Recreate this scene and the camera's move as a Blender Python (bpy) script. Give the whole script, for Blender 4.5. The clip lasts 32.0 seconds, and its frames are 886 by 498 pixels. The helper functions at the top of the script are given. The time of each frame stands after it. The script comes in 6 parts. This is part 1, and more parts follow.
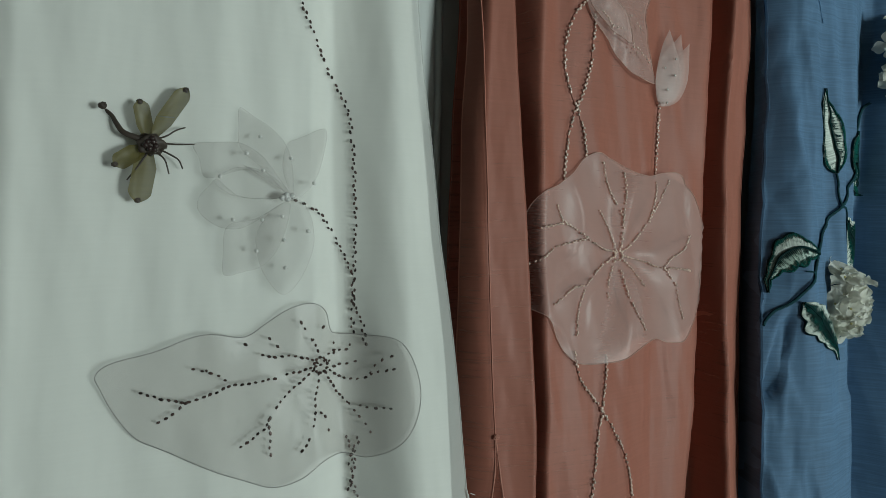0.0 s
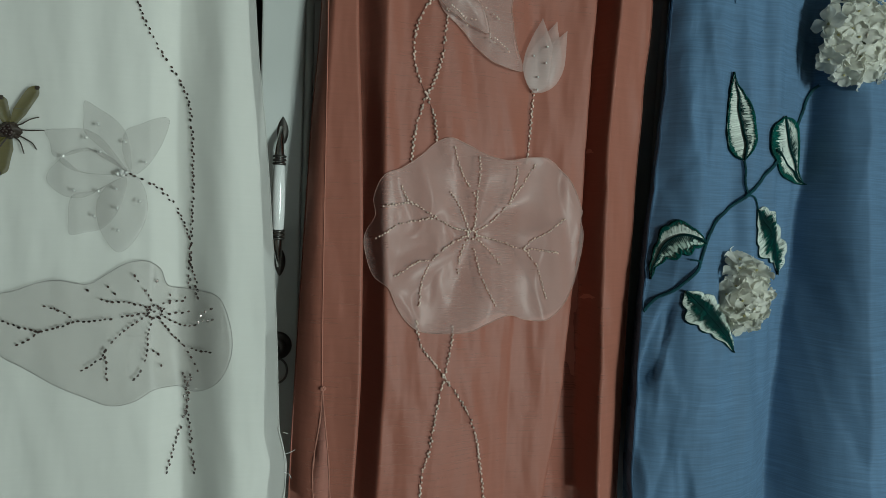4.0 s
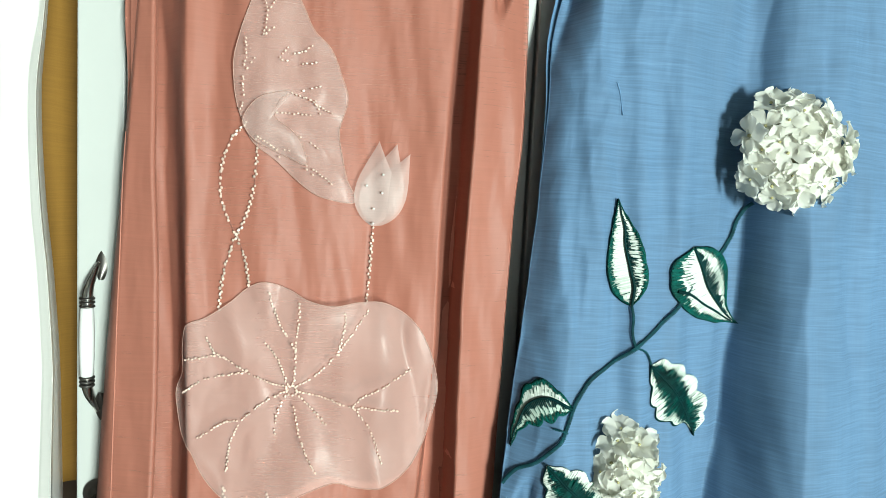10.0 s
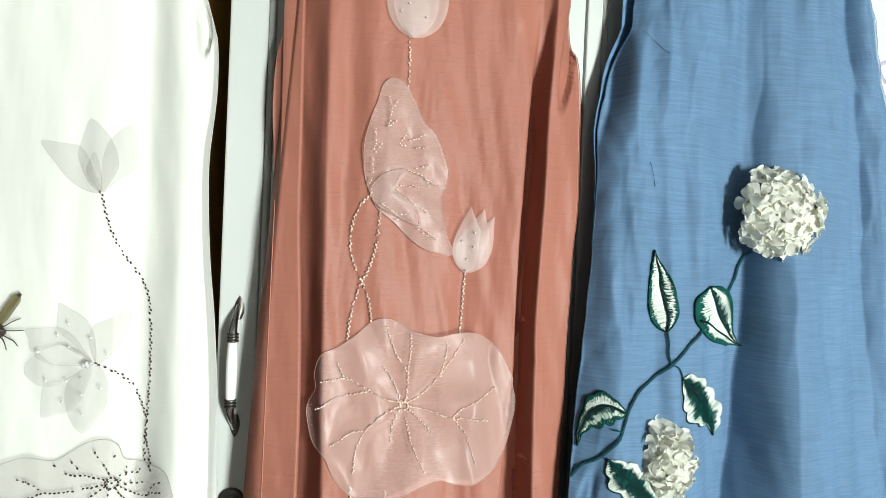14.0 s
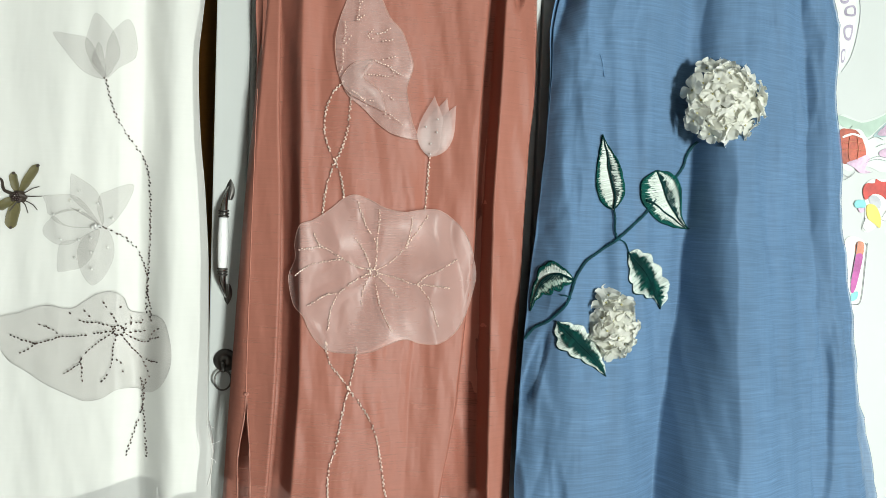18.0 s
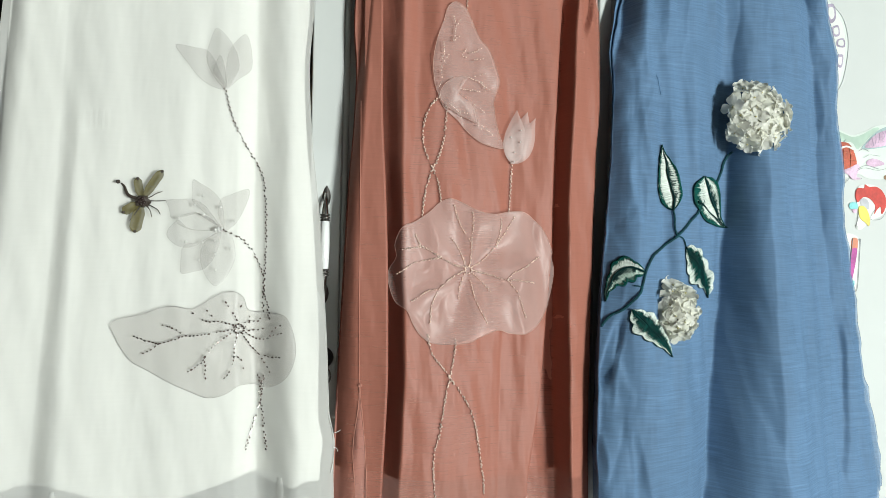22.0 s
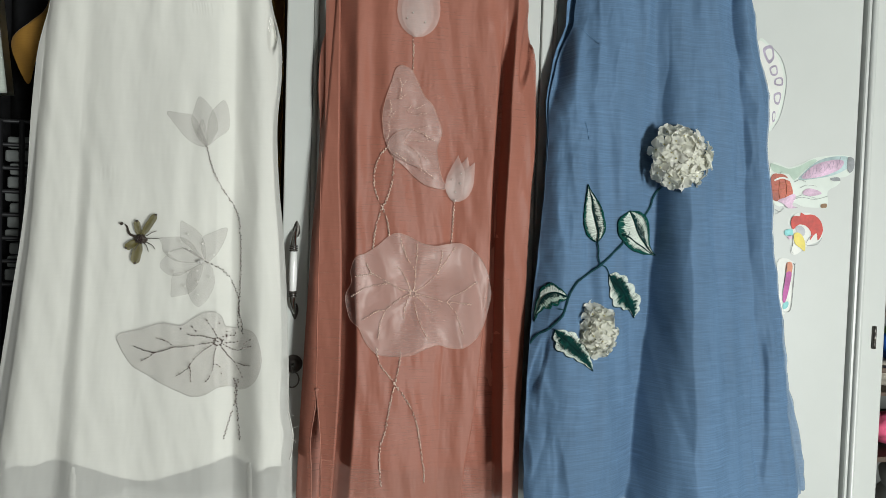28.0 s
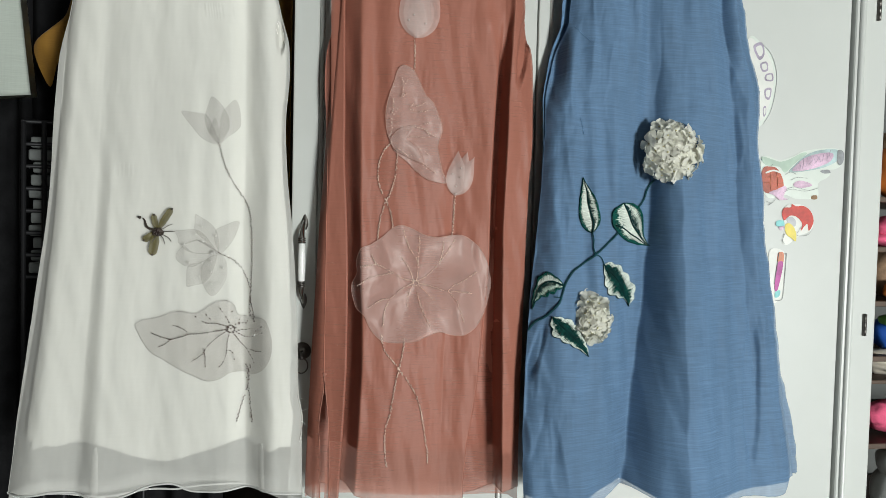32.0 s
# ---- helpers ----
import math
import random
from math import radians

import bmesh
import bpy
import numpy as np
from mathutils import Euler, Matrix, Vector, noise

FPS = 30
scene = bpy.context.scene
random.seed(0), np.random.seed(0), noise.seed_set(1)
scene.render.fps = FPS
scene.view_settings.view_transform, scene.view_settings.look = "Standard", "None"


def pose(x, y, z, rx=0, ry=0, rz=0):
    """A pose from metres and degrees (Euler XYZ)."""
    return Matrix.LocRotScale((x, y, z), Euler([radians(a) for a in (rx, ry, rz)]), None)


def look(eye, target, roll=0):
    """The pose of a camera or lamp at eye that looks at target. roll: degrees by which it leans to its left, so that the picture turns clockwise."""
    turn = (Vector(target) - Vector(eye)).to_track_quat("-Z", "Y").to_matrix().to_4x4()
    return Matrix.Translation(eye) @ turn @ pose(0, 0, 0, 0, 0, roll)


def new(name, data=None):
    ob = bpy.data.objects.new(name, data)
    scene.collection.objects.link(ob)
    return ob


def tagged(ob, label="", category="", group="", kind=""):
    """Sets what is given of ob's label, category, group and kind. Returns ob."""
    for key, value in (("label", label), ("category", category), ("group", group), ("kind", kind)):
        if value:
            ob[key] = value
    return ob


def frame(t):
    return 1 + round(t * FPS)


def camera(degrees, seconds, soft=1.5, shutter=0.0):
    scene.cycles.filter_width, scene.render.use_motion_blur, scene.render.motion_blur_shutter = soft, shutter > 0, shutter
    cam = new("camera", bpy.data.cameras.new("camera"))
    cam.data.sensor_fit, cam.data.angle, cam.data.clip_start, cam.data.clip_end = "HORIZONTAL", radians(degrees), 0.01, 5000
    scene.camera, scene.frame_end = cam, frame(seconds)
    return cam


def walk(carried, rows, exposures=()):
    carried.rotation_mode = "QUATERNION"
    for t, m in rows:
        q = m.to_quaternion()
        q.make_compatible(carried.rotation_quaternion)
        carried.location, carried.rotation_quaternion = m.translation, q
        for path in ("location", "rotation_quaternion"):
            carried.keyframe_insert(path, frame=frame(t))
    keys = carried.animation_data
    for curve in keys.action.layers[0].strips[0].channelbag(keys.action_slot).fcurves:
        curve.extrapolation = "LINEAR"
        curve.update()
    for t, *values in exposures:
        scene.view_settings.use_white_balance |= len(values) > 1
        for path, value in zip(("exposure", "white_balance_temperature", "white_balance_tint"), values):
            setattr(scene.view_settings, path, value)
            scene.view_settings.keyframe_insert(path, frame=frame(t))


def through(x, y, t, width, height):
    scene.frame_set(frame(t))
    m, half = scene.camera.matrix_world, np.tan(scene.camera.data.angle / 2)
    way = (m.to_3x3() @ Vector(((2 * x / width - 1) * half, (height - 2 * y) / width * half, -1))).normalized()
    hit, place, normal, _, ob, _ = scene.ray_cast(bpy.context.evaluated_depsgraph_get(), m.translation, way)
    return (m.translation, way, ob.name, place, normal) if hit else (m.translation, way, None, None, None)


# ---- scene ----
cam = camera(68.1, 32.0, soft=0.5)
METRES, EYE, TILT, LEAN, TURN = 2.15, 1.22, -2.73, -0.986, -27.46
ROWS = [
    (0.0, 0.0, 0.0, 0.0, 0.0, 0.0, -0.0),
    (0.5, 0.0056, -0.002, 0.0002, 1.65, -0.24, -1.25),
    (1.0, 0.019, -0.0088, -0.0013, 4.84, 0.41, -2.16),
    (1.5, 0.0408, -0.0155, -0.0047, 8.68, 1.14, -2.45),
    (2.0, 0.0714, -0.0219, -0.0051, 10.3, 2.22, -3.29),
    (2.5, 0.102, -0.025, -0.0086, 10.7, 0.95, -4.3),
    (3.0, 0.1218, -0.0214, -0.0117, 10.1, -0.31, -3.73),
    (3.5, 0.1375, -0.0206, -0.0073, 11.76, -1.86, -3.13),
    (5.5, 0.1649, 0.0011, 0.0186, 14.93, -1.1, -0.47),
    (6.0, 0.1613, 0.0269, 0.0233, 15.36, -0.97, 0.64),
    (6.5, 0.158, 0.0473, 0.0299, 14.52, -0.72, 0.72),
    (7.0, 0.1557, 0.0614, 0.028, 14.31, 0.34, 0.98),
    (7.5, 0.1617, 0.0754, 0.028, 14.66, -0.89, 1.25),
    (8.0, 0.1836, 0.0898, 0.0336, 17.04, -1.59, -0.88),
    (8.5, 0.2107, 0.0918, 0.0442, 20.71, -2.62, -0.99),
    (9.0, 0.2431, 0.0898, 0.0532, 21.65, -3.43, -1.76),
    (9.5, 0.259, 0.0834, 0.0616, 23.78, -2.76, -3.32),
    (10.0, 0.2579, 0.0698, 0.0754, 22.41, -2.08, -3.0),
    (10.5, 0.254, 0.0459, 0.0869, 18.38, -2.93, -3.15),
    (11.0, 0.247, 0.0262, 0.0899, 18.94, -2.32, -2.34),
    (11.5, 0.2394, 0.0137, 0.0954, 14.83, -2.05, -1.94),
    (12.0, 0.2343, -0.0033, 0.0822, 15.83, -1.33, -2.17),
    (12.5, 0.229, -0.0106, 0.0858, 16.43, -2.25, -2.73),
    (13.0, 0.2232, -0.0272, 0.083, 18.1, -1.83, -2.64),
    (13.5, 0.2167, -0.0344, 0.0802, 17.19, 0.27, -2.71),
    (15.5, 0.2528, -0.0048, 0.0339, 23.31, 4.34, -2.5),
    (16.0, 0.2768, -0.0042, 0.026, 22.66, 3.1, -4.14),
    (16.5, 0.2945, -0.0134, 0.0171, 24.83, 0.95, -3.18),
    (17.0, 0.2984, -0.0241, 0.01, 26.54, 0.6, -3.86),
    (17.5, 0.2798, -0.0391, 0.0109, 24.39, 0.85, -2.93),
    (18.0, 0.2745, -0.0557, 0.0107, 20.88, 0.42, -2.32),
    (18.5, 0.2651, -0.0696, 0.0057, 18.89, 0.95, -1.85),
    (19.0, 0.2461, -0.0827, 0.0046, 16.01, 2.63, -1.38),
    (19.5, 0.23, -0.0921, 0.0044, 14.55, 2.26, -1.93),
    (20.0, 0.2126, -0.0989, -0.0013, 13.58, 1.3, -1.43),
    (20.5, 0.1956, -0.1041, -0.0062, 15.06, 0.84, -1.09),
    (21.0, 0.1853, -0.1104, -0.0129, 16.44, 1.51, -3.18),
    (21.5, 0.1762, -0.1183, -0.0095, 17.03, 1.89, -3.0),
    (22.0, 0.1739, -0.1279, -0.0095, 13.44, 2.59, -0.99),
    (22.5, 0.1791, -0.1405, -0.0026, 13.46, 1.22, -1.1),
    (23.0, 0.1863, -0.1456, -0.0002, 13.35, 1.15, -0.56),
    (23.5, 0.1929, -0.153, 0.013, 14.28, 0.61, -1.51),
    (24.0, 0.2067, -0.155, 0.0237, 16.24, -0.47, -1.74),
    (24.5, 0.2346, -0.1517, 0.0323, 18.02, 0.2, -2.61),
    (25.0, 0.2571, -0.1559, 0.0263, 20.1, 0.51, -1.97),
    (25.5, 0.2575, -0.1541, 0.0278, 18.81, 0.02, -1.26),
    (26.0, 0.2584, -0.162, 0.0287, 17.7, 1.29, -1.82),
    (26.5, 0.2623, -0.1702, 0.0286, 17.57, 1.19, -1.58),
    (28.5, 0.2866, -0.1824, 0.0245, 19.15, 0.79, -1.67),
    (29.0, 0.29, -0.1841, 0.0228, 19.23, 0.66, -1.49),
    (29.5, 0.2921, -0.1853, 0.0217, 19.46, 0.27, -1.22),
    (30.0, 0.2933, -0.1871, 0.0206, 19.68, 0.31, -1.55),
    (30.5, 0.2938, -0.1893, 0.0204, 19.42, 0.56, -1.58),
    (31.0, 0.2939, -0.194, 0.0197, 19.69, 0.65, -1.55),
    (31.5, 0.295, -0.1972, 0.0186, 19.41, 0.59, -1.4),
    (32.0, 0.2959, -0.2019, 0.0182, 19.71, 0.84, -1.37),
]

EXPOSURES = [(0.0, -0.76, 5950, -6), (1.0, -0.66, 5950, -6), (3.0, -0.84, 5950, -7), (5.5, -0.6, 6000, -8), (6.0, -0.24, 6000, -8), (7.0, 0.74, 6050, -12), (8.0, 0.7, 6050, -12), (9.0, 0.92, 6150, -11), (10.0, 0.78, 6200, -6), (11.0, 0.72, 6250, -3), (12.0, 0.42, 6300, 0),
             (13.0, 0.66, 6350, 1), (16.0, 0.66, 6350, 3), (17.0, 0.48, 6350, 3), (19.0, 0.25, 6350, 4), (20.0, 0.08, 6300, 5), (21.0, 0.35, 6300, 4), (22.0, 0.32, 6300, 4), (23.0, 0.2, 6300, 5), (24.0, 0.36, 6350, 6), (25.0, 0.3, 6350, 6), (26.0, -0.02, 6450, 6), (29.0, -0.17, 6450, 7), (32.0, -0.1, 6450, 7)]
walk(cam, [(t, pose(-0.49, -0.52, EYE, TILT, LEAN, TURN) @ pose(METRES * x, METRES * y, METRES * z, 90 + pitch, roll, yaw)) for t, x, y, z, yaw, pitch, roll in ROWS], EXPOSURES)

# ---- world and light ----
world = bpy.data.worlds.new("sky")
world.use_nodes = True
scene.world = world
sky = world.node_tree.nodes.new("ShaderNodeTexSky")
sky.sky_type, sky.sun_disc = "NISHITA", False
sky.sun_elevation, sky.sun_rotation = radians(35), radians(120)
world.node_tree.nodes["Background"].inputs["Strength"].default_value = 0.1
world.node_tree.links.new(sky.outputs[0], world.node_tree.nodes["Background"].inputs["Color"])

# the room: metres
X0, X1, Y0, Y1, HIGH = -2.3, 3.9, -5.6, 0.72, 2.7
WIN_X0, WIN_X1, WIN_Z0, WIN_Z1 = 2.1, 3.1, 0.12, 1.45
SOUTH_X0, SOUTH_X1, SOUTH_Z0, SOUTH_Z1 = -0.9, 0.5, 0.8, 2.2


def window_lamp(name, at, towards, high, wide, energy, spread):
    """Daylight in the opening of a window."""
    lamp = bpy.data.lights.new(name, "AREA")
    lamp.shape, lamp.size, lamp.size_y = "RECTANGLE", high, wide
    lamp.spread, lamp.energy, lamp.color = radians(spread), energy, (0.98, 1.0, 0.98)
    new(name, lamp).matrix_world = look(at, towards) @ pose(0, 0, 0, 0, 0, 90)


MID_X, MID_Z = (WIN_X0 + WIN_X1) / 2, (WIN_Z0 + WIN_Z1) / 2
window_lamp("low_window_light", (MID_X, Y0 - 0.03, MID_Z), (MID_X, 0, MID_Z), WIN_Z1 - WIN_Z0 - 0.1, WIN_X1 - WIN_X0 - 0.1, 312.0, 145)
MID_X, MID_Z = (SOUTH_X0 + SOUTH_X1) / 2, (SOUTH_Z0 + SOUTH_Z1) / 2
window_lamp("south_window_light", (MID_X, Y0 - 0.03, MID_Z), (MID_X, 0, MID_Z), SOUTH_Z1 - SOUTH_Z0 - 0.1, SOUTH_X1 - SOUTH_X0 - 0.1, 2.4, 110)


# ---- materials ----
def nodes_of(name):
    m = bpy.data.materials.new(name)
    m.use_nodes = True
    nt = m.node_tree
    return m, nt, nt.nodes["Principled BSDF"], nt.nodes["Material Output"]


def add(nt, kind, **values):
    n = nt.nodes.new(kind)
    for k, v in values.items():
        n.inputs[k].default_value = v
    return n


def stretched(nt, sx, sy, sz):
    """Object coordinates, stretched: larger numbers give finer grain along that axis."""
    tc = nt.nodes.new("ShaderNodeTexCoord")
    mp = nt.nodes.new("ShaderNodeMapping")
    mp.inputs["Scale"].default_value = (sx, sy, sz)
    nt.links.new(tc.outputs["Object"], mp.inputs["Vector"])
    return mp.outputs["Vector"]


def noise_ramp(nt, vec, scale, lo, hi, p0=0.3, p1=0.7, detail=4.0):
    n = add(nt, "ShaderNodeTexNoise", Scale=scale, Detail=detail)
    nt.links.new(vec, n.inputs["Vector"])
    r = nt.nodes.new("ShaderNodeValToRGB")
    r.color_ramp.elements[0].position, r.color_ramp.elements[1].position = p0, p1
    r.color_ramp.elements[0].color, r.color_ramp.elements[1].color = lo, hi
    nt.links.new(n.outputs["Fac"], r.inputs["Fac"])
    return r.outputs["Color"], n.outputs["Fac"]


def mixed(nt, a, b, mode="MULTIPLY", fac=1.0):
    m = nt.nodes.new("ShaderNodeMix")
    m.data_type, m.blend_type = "RGBA", mode
    m.inputs[0].default_value = fac
    nt.links.new(a, m.inputs[6])
    nt.links.new(b, m.inputs[7])
    return m.outputs[2]


def grey(v):
    return (v, v, v, 1)


def painted(name, col, rough=0.5, metal=0.0, vary=0.12, grain=40.0, bump=0.1, coat=0.0, spec=0.5, island=0.0):
    """A solid surface with fine grain, broad mottling and slight relief."""
    m, nt, b, out = nodes_of(name)
    v = stretched(nt, 1, 1, 1)
    c0 = tuple(c * (1 - vary) for c in col) + (1,)
    c1 = tuple(min(1, c * (1 + vary)) for c in col) + (1,)
    colour, _ = noise_ramp(nt, v, grain * 0.12, c0, c1)
    fine, fac = noise_ramp(nt, v, grain, grey(1 - vary * 0.6), grey(1.0))
    colour = mixed(nt, colour, fine)
    if island:
        geo = nt.nodes.new("ShaderNodeNewGeometry")
        r = nt.nodes.new("ShaderNodeValToRGB")
        r.color_ramp.elements[0].color, r.color_ramp.elements[1].color = grey(1 - island), grey(1)
        nt.links.new(geo.outputs["Random Per Island"], r.inputs["Fac"])
        colour = mixed(nt, colour, r.outputs["Color"])
    nt.links.new(colour, b.inputs["Base Color"])
    b.inputs["Roughness"].default_value, b.inputs["Metallic"].default_value = rough, metal
    b.inputs["Coat Weight"].default_value = coat
    b.inputs["Specular IOR Level"].default_value = spec
    bp = add(nt, "ShaderNodeBump", Strength=bump, Distance=0.002)
    nt.links.new(fac, bp.inputs["Height"])
    nt.links.new(bp.outputs["Normal"], b.inputs["Normal"])
    return m


def wandering(nt, sx, sy, sz, amount, scale):
    """Object coordinates that drift by a slow noise, then stretched: threads that waver."""
    tc = nt.nodes.new("ShaderNodeTexCoord")
    n = add(nt, "ShaderNodeTexNoise", Scale=scale, Detail=1.0)
    nt.links.new(tc.outputs["Object"], n.inputs["Vector"])
    drift = nt.nodes.new("ShaderNodeVectorMath")
    drift.operation = "MULTIPLY_ADD"
    drift.inputs[1].default_value = (amount, amount, amount)
    nt.links.new(n.outputs["Color"], drift.inputs[0])
    nt.links.new(tc.outputs["Object"], drift.inputs[2])
    mp = nt.nodes.new("ShaderNodeMapping")
    mp.inputs["Scale"].default_value = (sx, sy, sz)
    nt.links.new(drift.outputs["Vector"], mp.inputs["Vector"])
    return mp.outputs["Vector"]


def cloth(name, col, rough=0.75, alpha=1.0, slub=0.1, through=0.25, sheen=0.2, weave=900.0, spec=0.3, bump=0.12, gloss=0.0, threads=0.0, gloss_rough=0.34):
    """Woven cloth: crossed threads, slubs along the weft, cloudy tone; alpha below 1 is sheer; threads: single pale wefts."""
    m, nt, b, out = nodes_of(name)
    weft, wf = noise_ramp(nt, wandering(nt, 20, 20, 620, 0.012, 9.0), 1.0, grey(1 - slub), grey(1.0), 0.35, 0.65, 3.0)
    warp, pf = noise_ramp(nt, stretched(nt, 420, 60, 14), 1.0, grey(1 - slub * 0.35), grey(1.0), 0.35, 0.65, 3.0)
    cloud, _ = noise_ramp(nt, stretched(nt, 5, 5, 2.2), 1.0, tuple(c * 0.93 for c in col) + (1,), tuple(min(1, c * 1.05) for c in col) + (1,))
    colour = mixed(nt, mixed(nt, cloud, weft), warp)
    if threads:
        pale, _ = noise_ramp(nt, wandering(nt, 9, 9, 330, 0.022, 8.0), 1.0, grey(1.0), grey(1 + threads), 0.60, 0.74, 2.0)
        patch, _ = noise_ramp(nt, wandering(nt, 16, 16, 5, 0.03, 12.0), 1.0, grey(1 - 0.55 * threads), grey(1.0), 0.38, 0.60, 3.0)
        colour = mixed(nt, mixed(nt, colour, pale), patch)
    nt.links.new(colour, b.inputs["Base Color"])
    b.inputs["Roughness"].default_value = rough
    b.inputs["Specular IOR Level"].default_value = spec
    b.inputs["Sheen Weight"].default_value = sheen
    b.inputs["Sheen Roughness"].default_value = 0.4
    fine, ff = noise_ramp(nt, stretched(nt, weave, weave, weave), 1.0, grey(0), grey(1), 0.3, 0.7, 1.0)
    hsum = nt.nodes.new("ShaderNodeMath")
    hsum.operation = "ADD"
    nt.links.new(wf, hsum.inputs[0])
    nt.links.new(ff, hsum.inputs[1])
    bp = add(nt, "ShaderNodeBump", Strength=bump, Distance=0.001)
    nt.links.new(hsum.outputs[0], bp.inputs["Height"])
    nt.links.new(bp.outputs["Normal"], b.inputs["Normal"])
    tr = nt.nodes.new("ShaderNodeBsdfTranslucent")
    nt.links.new(colour, tr.inputs["Color"])
    mx = add(nt, "ShaderNodeMixShader", Fac=through)
    nt.links.new(b.outputs[0], mx.inputs[1])
    nt.links.new(tr.outputs[0], mx.inputs[2])
    last = mx
    if alpha < 1:
        clear = nt.nodes.new("ShaderNodeBsdfTransparent")
        last = nt.nodes.new("ShaderNodeMixShader")
        ar = nt.nodes.new("ShaderNodeMapRange")
        ar.inputs["From Min"].default_value, ar.inputs["From Max"].default_value = 0.3, 0.7
        ar.inputs["To Min"].default_value, ar.inputs["To Max"].default_value = alpha - 0.4 * slub, min(1, alpha + 0.4 * slub)
        nt.links.new(wf, ar.inputs["Value"])
        nt.links.new(ar.outputs[0], last.inputs["Fac"])
        nt.links.new(clear.outputs[0], last.inputs[1])
        nt.links.new(mx.outputs[0], last.inputs[2])
    if gloss:
        shine = add(nt, "ShaderNodeBsdfGlossy", Roughness=gloss_rough, Color=(1, 0.97, 0.94, 1))
        top = add(nt, "ShaderNodeMixShader", Fac=gloss)
        nt.links.new(last.outputs[0], top.inputs[1])
        nt.links.new(shine.outputs[0], top.inputs[2])
        last = top
    nt.links.new(last.outputs[0], out.inputs["Surface"])
    return m


